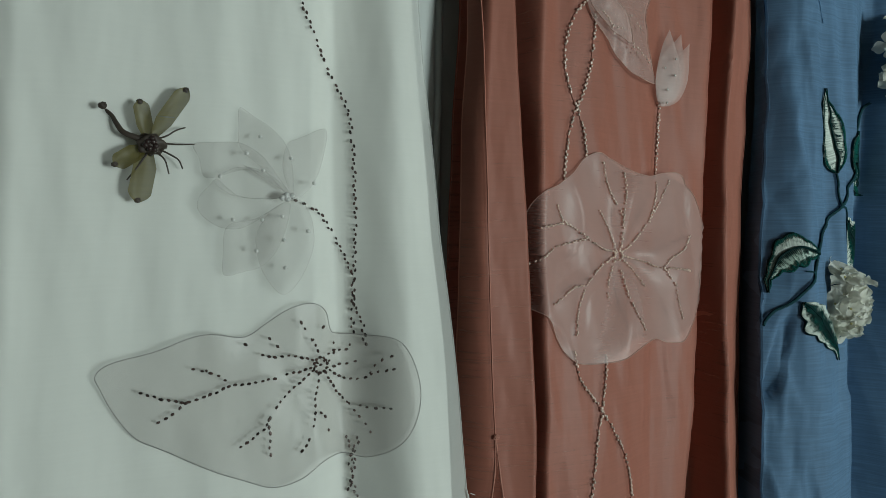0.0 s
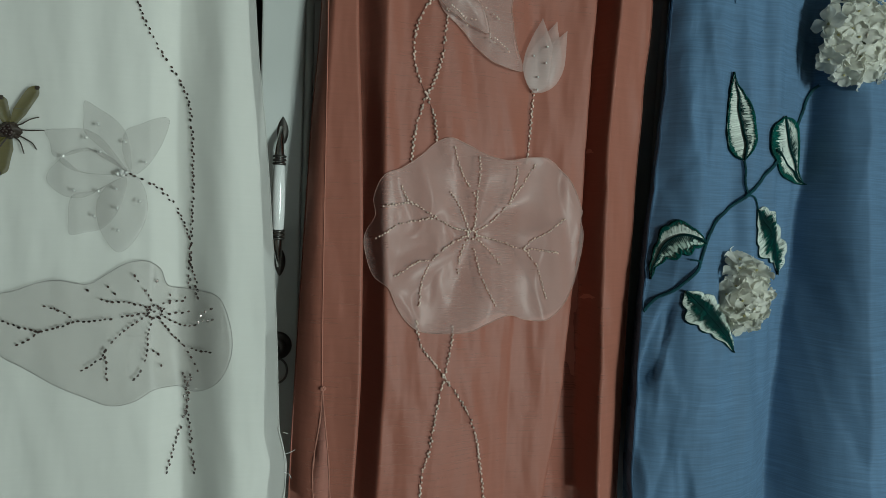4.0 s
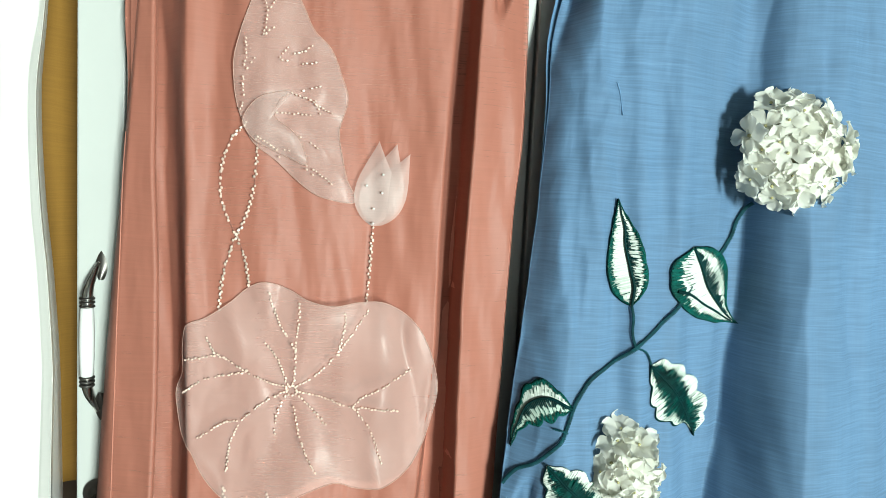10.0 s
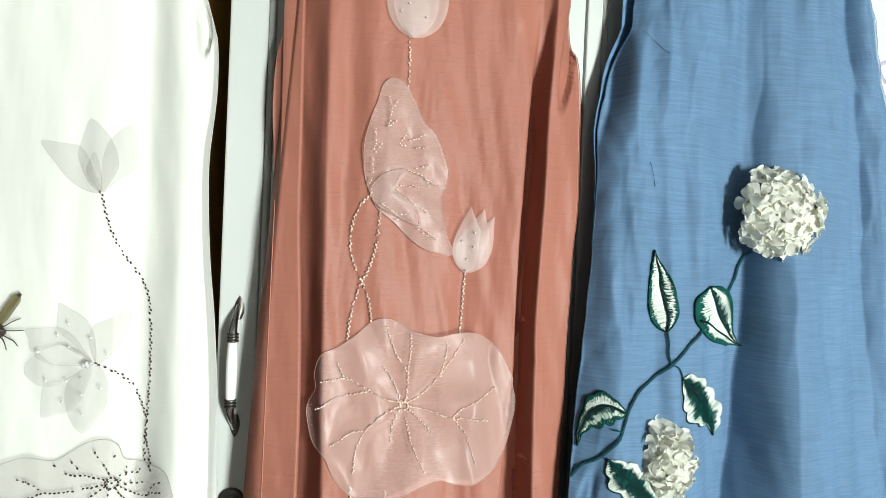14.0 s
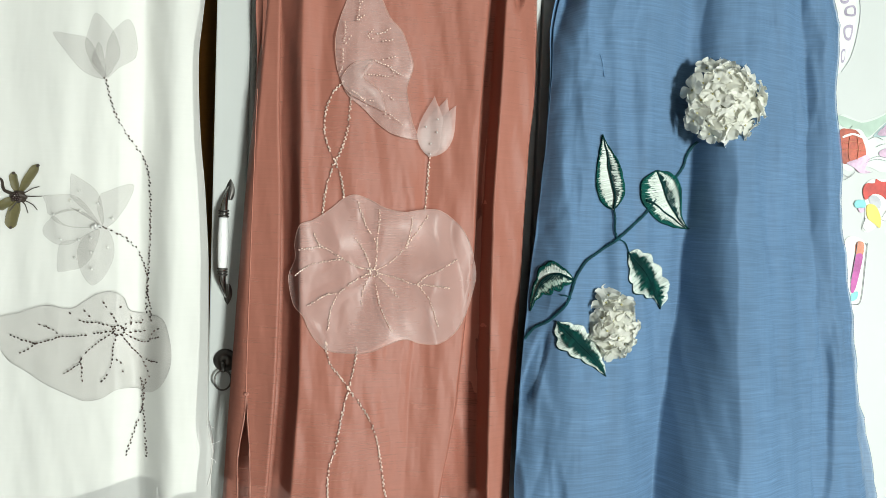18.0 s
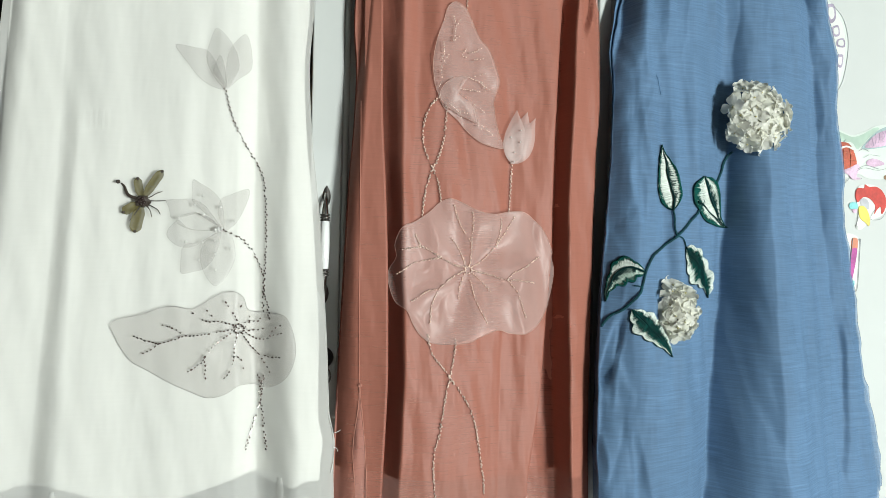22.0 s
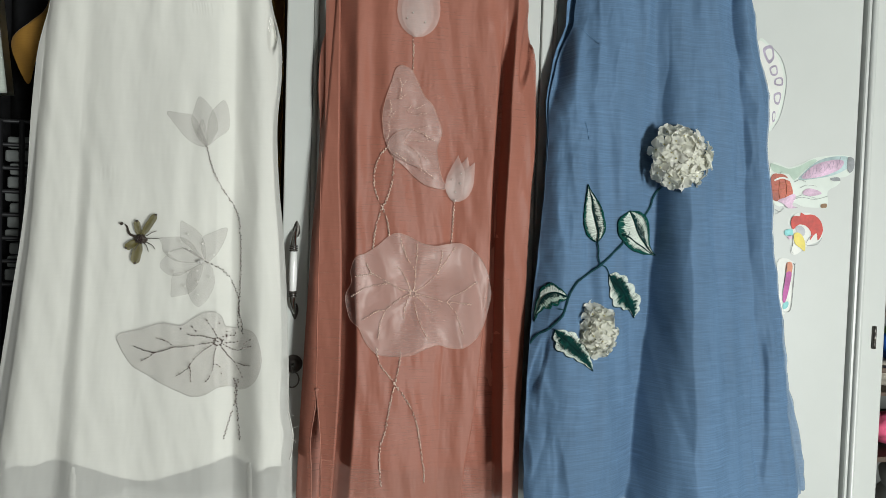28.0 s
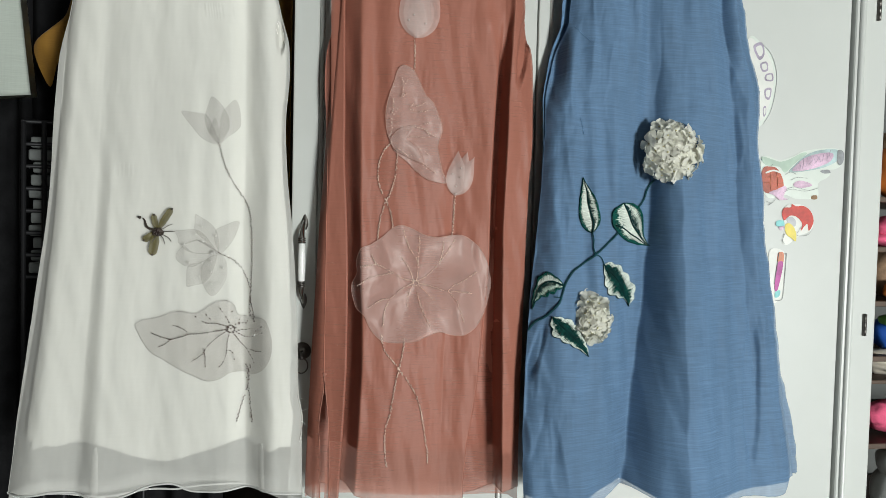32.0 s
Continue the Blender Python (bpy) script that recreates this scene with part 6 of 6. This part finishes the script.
print_sheet("pink_oval", [(0.7814, 1.4230), (0.7955, 1.4404), (0.8137, 1.4524), (0.8386, 1.4603), (0.8639, 1.4638), (0.8745, 1.4587), (0.8663, 1.4448), (0.8402, 1.4324), (0.8090, 1.4243)], None, 0.0018, M["pink"], sticker)
rnd = random.Random(8)
for k in range(11):
    ink([(OX + 0.0075 * k + rnd.uniform(-0.004, 0.004), OZ + 0.0028 * k + dz + rnd.uniform(-0.003, 0.003)) for OX, OZ in [(0.7922, 1.4313)] for dz in (-0.008, -0.001, 0.004, 0.010)], sticker, 0.0020, 0.00035, "violet")
print_sheet("dark_tip", [(0.8841, 1.4693), (0.8958, 1.4677), (0.8991, 1.4565), (0.8960, 1.4429), (0.8886, 1.4380), (0.8828, 1.4490)], None, 0.0018, M["ink"], sticker)
print_sheet("grey_tip", [(0.8458, 1.4248), (0.8635, 1.4278), (0.8690, 1.4213), (0.8537, 1.4195)], None, 0.0014, M["ink"], sticker)
print_sheet("brown_tip", [(0.8285, 1.3714), (0.8398, 1.3729), (0.8403, 1.3651), (0.8288, 1.3646)], None, 0.0014, M["toy_tan"], sticker)
print_sheet("red_body", [(0.7154, 1.4256), (0.7300, 1.4296), (0.7450, 1.4269), (0.7556, 1.4141), (0.7630, 1.3944), (0.7601, 1.3788), (0.7428, 1.3759), (0.7230, 1.3751), (0.7097, 1.3944)], None, 0.0018, M["red_brown"], sticker)
print_sheet("pale_band", [(0.7219, 1.4182), (0.7377, 1.4233), (0.7528, 1.4195), (0.7530, 1.4162), (0.7379, 1.4200), (0.7221, 1.4148)], None, 0.0026, M["cream"], sticker)
print_sheet("pink_flowers", [(0.7304, 1.3754), (0.7474, 1.3827), (0.7644, 1.3901), (0.7698, 1.3836), (0.7632, 1.3678), (0.7735, 1.3626), (0.7561, 1.3608), (0.7432, 1.3692)], None, 0.0022, M["pink"], sticker)
print_sheet("pink_patch", [(0.7854, 1.3954), (0.7989, 1.4026), (0.8193, 1.3990), (0.8272, 1.3926), (0.8048, 1.3872), (0.7896, 1.3888)], None, 0.0018, M["pink"], sticker)
for pts in ([(0.7214, 1.4060), (0.7385, 1.4100), (0.7560, 1.4075)], [(0.7195, 1.3949), (0.7391, 1.3979), (0.7591, 1.3965)], [(0.7331, 1.4175), (0.7318, 1.3954), (0.7351, 1.3800)], [(0.7455, 1.4181), (0.7490, 1.3983), (0.7475, 1.3805)]):
    ink(pts, sticker, 0.0026, 0.0005, "peachprint")
for pts in ([(0.7614, 1.3766), (0.7823, 1.3841), (0.8127, 1.3808), (0.8427, 1.3887)], [(0.7649, 1.3812), (0.7858, 1.3887), (0.8151, 1.3832)], [(0.7252, 1.3575), (0.7378, 1.3535), (0.7460, 1.3627)], [(0.7294, 1.3488), (0.7414, 1.3558)], [(0.7622, 1.3633), (0.7710, 1.3625), (0.7759, 1.3638)],
            [(0.7325, 1.4286), (0.7347, 1.4331), (0.7371, 1.4343)], [(0.7656, 1.4145), (0.7778, 1.4195), (0.7906, 1.4156)], [(0.7787, 1.4029), (0.7935, 1.4091), (0.8162, 1.4078)]):
    ink(pts, sticker, 0.0020)
red_sticker = stuck("red_sticker", (0.7932, 1.3253), "round red and yellow sticker on the ivory door")
print_sheet("white_shape", [(0.7670, 1.3434), (0.7941, 1.3533), (0.8223, 1.3453), (0.8352, 1.3210), (0.8301, 1.2984), (0.8041, 1.2864), (0.7787, 1.2678), (0.7660, 1.2719), (0.7699, 1.2910)], None, 0.0006, M["cream"], red_sticker)
print_sheet("red_cap", [(0.7626, 1.3321), (0.7670, 1.3445), (0.7819, 1.3462), (0.7840, 1.3529), (0.7943, 1.3488), (0.8120, 1.3494), (0.8278, 1.3388), (0.8352, 1.3210), (0.8321, 1.3074), (0.8250, 1.2982), (0.8217, 1.3116), (0.8144, 1.3069), (0.8073, 1.2977), (0.8089, 1.3135), (0.7956, 1.3265), (0.7804, 1.3282), (0.7684, 1.3189)], None, 0.0012, M["red"], red_sticker)
print_sheet("grey_patch", [(0.7731, 1.3235), (0.7855, 1.3262), (0.7948, 1.3175), (0.7929, 1.3063), (0.7789, 1.3103)], None, 0.0012, M["grey_print"], red_sticker)
print_sheet("yellow_patch", [(0.7702, 1.3078), (0.7788, 1.3125), (0.7892, 1.3061), (0.7963, 1.2907), (0.7959, 1.2750), (0.7855, 1.2814), (0.7737, 1.2900)], None, 0.0018, M["yellowp"], red_sticker)
print_sheet("teal_patch", [(0.7499, 1.3150), (0.7584, 1.3186), (0.7672, 1.3167), (0.7678, 1.3066), (0.7516, 1.3061)], None, 0.0012, M["aqua"], red_sticker)
print_sheet("pink_patch", [(0.7566, 1.3052), (0.7666, 1.3055), (0.7657, 1.2987), (0.7595, 1.2986)], None, 0.0012, M["pink"], red_sticker)
for pts in ([(0.8336, 1.3030), (0.8230, 1.2892), (0.8041, 1.2864), (0.7977, 1.2885)], [(0.7700, 1.2899), (0.7657, 1.2764), (0.7711, 1.2698)], [(0.7976, 1.2907), (0.8045, 1.3021), (0.8117, 1.3091)]):
    ink(pts, red_sticker, 0.0020)
strip = stuck("striped_sticker", (0.7559, 1.2072), "narrow magenta and white sticker on the ivory door")
print_sheet("white_shape", [(0.7372, 1.2512), (0.7747, 1.2498), (0.7745, 1.2072), (0.7723, 1.1566), (0.7627, 1.1486), (0.7487, 1.1530)], None, 0.0006, M["cream"], strip)
print_sheet("red_stripe", [(0.7572, 1.2494), (0.7697, 1.2497), (0.7696, 1.2295), (0.7571, 1.2293)], None, 0.0012, M["peachprint"], strip)
print_sheet("magenta_stripe", [(0.7571, 1.2293), (0.7696, 1.2295), (0.7651, 1.1958), (0.7590, 1.1711), (0.7526, 1.1732), (0.7533, 1.2068)], None, 0.0014, M["magenta"], strip)
print_sheet("aqua_patch", [(0.7542, 1.1665), (0.7652, 1.1711), (0.7646, 1.1599), (0.7549, 1.1553)], None, 0.0012, M["aqua"], strip)
for pts in ([(0.7760, 1.2498), (0.7739, 1.1959), (0.7720, 1.1622), (0.7676, 1.1509), (0.7552, 1.1497)], [(0.7584, 1.2505), (0.7552, 1.2180), (0.7508, 1.1844)], [(0.7722, 1.2497), (0.7762, 1.2453)]):
    ink(pts, strip, 0.0020, 0.0005)
oval_st = stuck("oval_sticker", (0.7072, 1.6024), "tall oval cream sticker with violet marks on the ivory door")
print_sheet("oval_shape", [(0.6730, 1.6918), (0.7003, 1.6821), (0.7236, 1.6599), (0.7367, 1.6226), (0.7352, 1.5829), (0.7263, 1.5428), (0.7116, 1.5178), (0.6861, 1.5141), (0.6669, 1.6002)], None, 0.0006, M["film"], oval_st)
print_sheet("oval_middle", [(0.6696, 1.6872), (0.6969, 1.6785), (0.7176, 1.6573), (0.7306, 1.6221), (0.7289, 1.5847), (0.7199, 1.5468), (0.7076, 1.5242), (0.6858, 1.5207), (0.6669, 1.6002)], None, 0.0010, M["cream"], oval_st)
ink([(0.7003, 1.6821), (0.7236, 1.6599), (0.7367, 1.6226), (0.7352, 1.5829), (0.7263, 1.5428), (0.7116, 1.5178)], oval_st, 0.0012, 0.0005, "grey_print")
for pts in ([(0.6824, 1.6752), (0.7015, 1.6833), (0.7077, 1.6598), (0.6961, 1.6480)], [(0.6990, 1.6395), (0.7134, 1.6449), (0.7168, 1.6277), (0.7046, 1.6246)], [(0.7123, 1.6186), (0.7269, 1.6219), (0.7290, 1.6067), (0.7118, 1.6066)], [(0.7115, 1.5879), (0.7261, 1.5911), (0.7236, 1.5690), (0.7137, 1.5706)], [(0.7099, 1.5506), (0.7159, 1.5532), (0.7156, 1.5356), (0.7108, 1.5331)]):
    print_sheet("violet_mark", pts, None, 0.0014, M["violet"], oval_st)
    mx, mz = sum(p[0] for p in pts) / 4, sum(p[1] for p in pts) / 4
    print_sheet("pale_inside", [(mx + 0.62 * (x - mx), mz + 0.62 * (z - mz)) for x, z in pts], None, 0.0018, M["cream"], oval_st)

# ---- inside the open compartment ----
def hung_cloth(name, x0, x1, z0, z1, y, material, label, category, waves=5, amp=0.02, slope=0.0, lean0=0.0, lean1=0.0):
    verts, faces, cols, rows = [], [], 48, 40
    for side in (0, 1):
        for i in range(rows + 1):
            for j in range(cols + 1):
                s, t = j / cols, i / rows
                x = x0 + lean0 * (1 - t) + (x1 + lean1 * (1 - t) - x0 - lean0 * (1 - t)) * s
                z = z0 + slope * s + (z1 - z0 - slope * s) * t
                d = amp * math.sin(waves * 2 * math.pi * s + 0.6 * t) + 0.3 * amp * noise.noise(Vector((x * 20, z * 6, y)))
                verts.append((x, y + d + side * 0.025, z))
    w = cols + 1
    for side in (0, 1):
        o = side * w * (rows + 1)
        for i in range(rows):
            for j in range(cols):
                faces.append((o + i * w + j, o + i * w + j + 1, o + (i + 1) * w + j + 1, o + (i + 1) * w + j))
    o = w * (rows + 1)
    for i in range(rows):
        for j in (0, cols):
            faces.append((i * w + j, (i + 1) * w + j, o + (i + 1) * w + j, o + i * w + j))
    for j in range(cols):
        for i in (0, rows):
            faces.append((i * w + j, i * w + j + 1, o + i * w + j + 1, o + i * w + j))
    g = thing(name, ((x0 + x1) / 2, y, z1), label, category, "clothes in the wardrobe")
    part("garment_body", (verts, faces), material, g)
    hook = [((x0 + x1) / 2, y + 0.012, z1 - 0.01), ((x0 + x1) / 2, 0.36, 1.86), ((x0 + x1) / 2 + 0.012, 0.36, 1.915), ((x0 + x1) / 2, 0.36, 1.918)]
    part("hanger_hook", tube(spline(hook, 6), 0.0018, 6), M["silver"], g)
    return g


hung_cloth("hanging_shirt", -0.46, -0.262, 1.02, 1.80, 0.22, M["yellow"], "mustard yellow shirt hanging in the dark compartment", "shirt", 3, 0.014, -0.05)
shirt = thing("hanging_shirt", (-0.6784, 0.17, 1.80), "mustard yellow shirt with a bent sleeve in the dark compartment", "shirt", "clothes in the wardrobe")
SLEEVE = spline([(x, z, 0) for x, z in [(-0.6500, 1.7741), (-0.6804, 1.6967), (-0.7128, 1.6537), (-0.7441, 1.6174), (-0.7369, 1.5791), (-0.7146, 1.5415), (-0.6964, 1.5901), (-0.6781, 1.6322), (-0.6391, 1.6129), (-0.5979, 1.6697), (-0.5985, 1.7780)]], 5, True)
SC = (-0.6803, 1.6752)
for nm, dy in (("sleeve", 0.0), ("sleeve_back", 0.012)):
    part(nm, ring_fill(SLEEVE, SC, lambda x, z, k: 0.17 + dy + 0.006 * math.sin(70 * x + 30 * z) + 0.004 * noise.noise(Vector((x * 30, z * 30, 1))) + (0.006 - dy) * k * k, 10), M["yellow"], shirt)
part("hanger_hook", tube(spline([(SC[0], 0.176, SC[1]), (SC[0], 0.30, 1.80), (SC[0], 0.36, 1.915), (SC[0] + 0.01, 0.36, 1.918)], 6), 0.0018, 6), M["silver"], shirt)
hung_cloth("hanging_blouse", -0.979, -0.759, 1.484, 1.84, 0.12, M["pale"], "pale green cotton blouse hanging in the dark compartment", "blouse", 1, 0.005, 0.03, 0.0, 0.035)
# Added black hangings stand for the darkness at the back of the compartment.
for k, x in enumerate((-1.15, -0.95, -0.75, -0.55)):
    hung_cloth("shade_hanging", x - 0.11, x + 0.13, 0.35, 1.78, 0.36 + 0.02 * (k % 2), M["black"], "added black hanging that stands for shade in the compartment", "coat", 3, 0.02)

GX, GZ = (-0.7768, 1.1691)
GT = (-0.7771, 1.4751)[1]
grid = thing("wire_basket", (GX + 0.12, 0.2, 0.09), "black wire basket tower holding grey packets, in the dark compartment", "basket")
for k in range(8):
    z = GZ + (GT - GZ) * k / 7
    part("wire", tube([Vector((GX, 0.2, z)), Vector((GX + 0.1, 0.2, z)), Vector((GX + 0.24, 0.2, z))], 0.004, 6), M["wire"], grid)
for k in range(7):
    x = GX + 0.038 * k + 0.006
    part("wire", tube([Vector((x, 0.195, 0.09)), Vector((x, 0.195, 0.8)), Vector((x, 0.195, GT))], 0.005, 6), M["wire"], grid)
for k in range(11):
    z = GZ + 0.006 + (GT - GZ - 0.03) * k / 11
    tagged(part("packet", box(GX + 0.006 + 0.004 * (k % 3), GX + 0.22, 0.212, 0.30, z, z + 0.022, 0.004), M["paper"], grid, smooth=False), "grey folded packet")

# ---- toys beyond the corner post ----
TB, TP, TG, TT, TO, TS = [(1.2959, 1.0335), (1.3249, 0.8081), (1.3507, 0.6437), (1.2901, 1.2000), (1.2723, 1.4646), (1.2811, 1.3033)]
shelf = thing("toy_rack", (1.4, 0.5, 0.0), "dark wooden rack heaped with toys, beside the wardrobe", "rack")
for t in (TB[1] - 0.05, TP[1] - 0.05, TG[1] - 0.13, TT[1] - 0.075, TO[1] - 0.075, TS[1] - 0.04):
    part("shelf_board", box(1.0, 1.75, 0.30, 0.70, t - 0.014, t, 0.002), M["carcass"], shelf, smooth=False)
part("side_board", box(1.75, 1.77, 0.25, 0.70, 0.0, 1.7, 0.002), M["carcass"], shelf, smooth=False)
part("side_board", box(0.99, 1.0, 0.30, 0.70, 0.0, 1.7, 0.002), M["carcass"], shelf, smooth=False)


def toy(name, at, high, pieces, label, category="toy"):
    """A toy from rounded lumps about its middle; high is how far the middle stands over its shelf."""
    t = thing(name, (at[0], 0.36, at[1] - high), label, category, "toys on the rack")
    for nm, dx, dy, dz, rx, ry, rz, m, k in pieces:
        part(nm, blob((at[0] + dx, 0.36 + dy, at[1] + dz), rx, ry, rz, 0.12, k), M[m], t)


toy("toy_ball", TB, 0.05, [("ball", 0, 0, 0, 0.052, 0.052, 0.05, "toy_blue", 1), ("cap", -0.01, -0.02, 0.036, 0.04, 0.036, 0.02, "toy_green", 2)], "blue ball with a green cap on the rack", "ball")
toy("plush_toy", TT, 0.075, [("body", 0.02, 0.03, 0, 0.075, 0.06, 0.075, "toy_tan", 3), ("scarf", -0.01, -0.04, -0.05, 0.05, 0.03, 0.025, "orange", 4)], "tan plush toy with an orange scarf", "plush toy")
toy("plush_toy", TO, 0.075, [("body", 0.01, 0, 0, 0.07, 0.07, 0.075, "orange", 5), ("cap", 0.0, 0.0, 0.07, 0.05, 0.05, 0.03, "toy_tan", 6)], "orange plush toy with a tan cap", "plush toy")
toy("pink_slipper", TS, 0.04, [("sole", 0, 0, -0.02, 0.075, 0.05, 0.02, "toy_pink", 7), ("upper", -0.01, 0, 0.01, 0.055, 0.045, 0.03, "toy_pink", 8)], "pink plush slipper on the rack", "slipper")
toy("pink_cushion", TP, 0.05, [("cover", 0.02, 0, 0, 0.11, 0.07, 0.05, "toy_pink", 9), ("corner", -0.07, -0.02, 0.015, 0.04, 0.03, 0.03, "toy_pink", 10)], "crumpled pink plush cushion on the rack", "cushion")
toy("plush_toy", TG, 0.13, [("body", 0.03, 0, -0.04, 0.11, 0.08, 0.09, "toy_grey", 11), ("head", 0.01, -0.01, 0.035, 0.085, 0.07, 0.06, "toy_grey", 12), ("eye", -0.035, -0.072, 0.0, 0.012, 0.008, 0.015, "black", 0)], "grey plush toy with black eyes", "plush toy")

bag = thing("folded_bag", (1.33, 0.37, 0.925), "crumpled cream cloth bag folded on the rack", "bag", "toys on the rack")
part("cloth_body", blob((1.335, 0.37, 0.950), 0.098, 0.06, 0.030, 0.45, 21), M["cream_cloth"], bag)
part("flap", blob((1.325, 0.345, 0.985), 0.085, 0.05, 0.016, 0.5, 24), M["cream_cloth"], bag)
part("shelf_board", box(1.0, 1.75, 0.30, 0.70, 0.912, 0.922, 0.002), M["carcass"], shelf, smooth=False)

# ---- hangers that carry the dresses ----
for d, cx in ((white, -0.46), (rose, 0.02), (blue, 0.47)):
    h = thing("clothes_hanger", (cx, 0.03, 1.86), "plain steel clothes hanger hooked over the wardrobe top", "hanger", "hangers of the dresses")
    part("shoulder_bar", tube(spline([(cx - 0.16, 0.03, 1.845), (cx - 0.10, 0.03, 1.885), (cx, 0.03, 1.915), (cx + 0.10, 0.03, 1.885), (cx + 0.16, 0.03, 1.845)], 8), 0.004, 8), M["silver"], h)
    part("hook", tube(spline([(cx, 0.03, 1.915), (cx, 0.03, 2.02), (cx, 0.035, 2.115), (cx, 0.08, 2.135), (cx, 0.12, 2.115)], 8), 0.0022, 8), M["silver"], h)
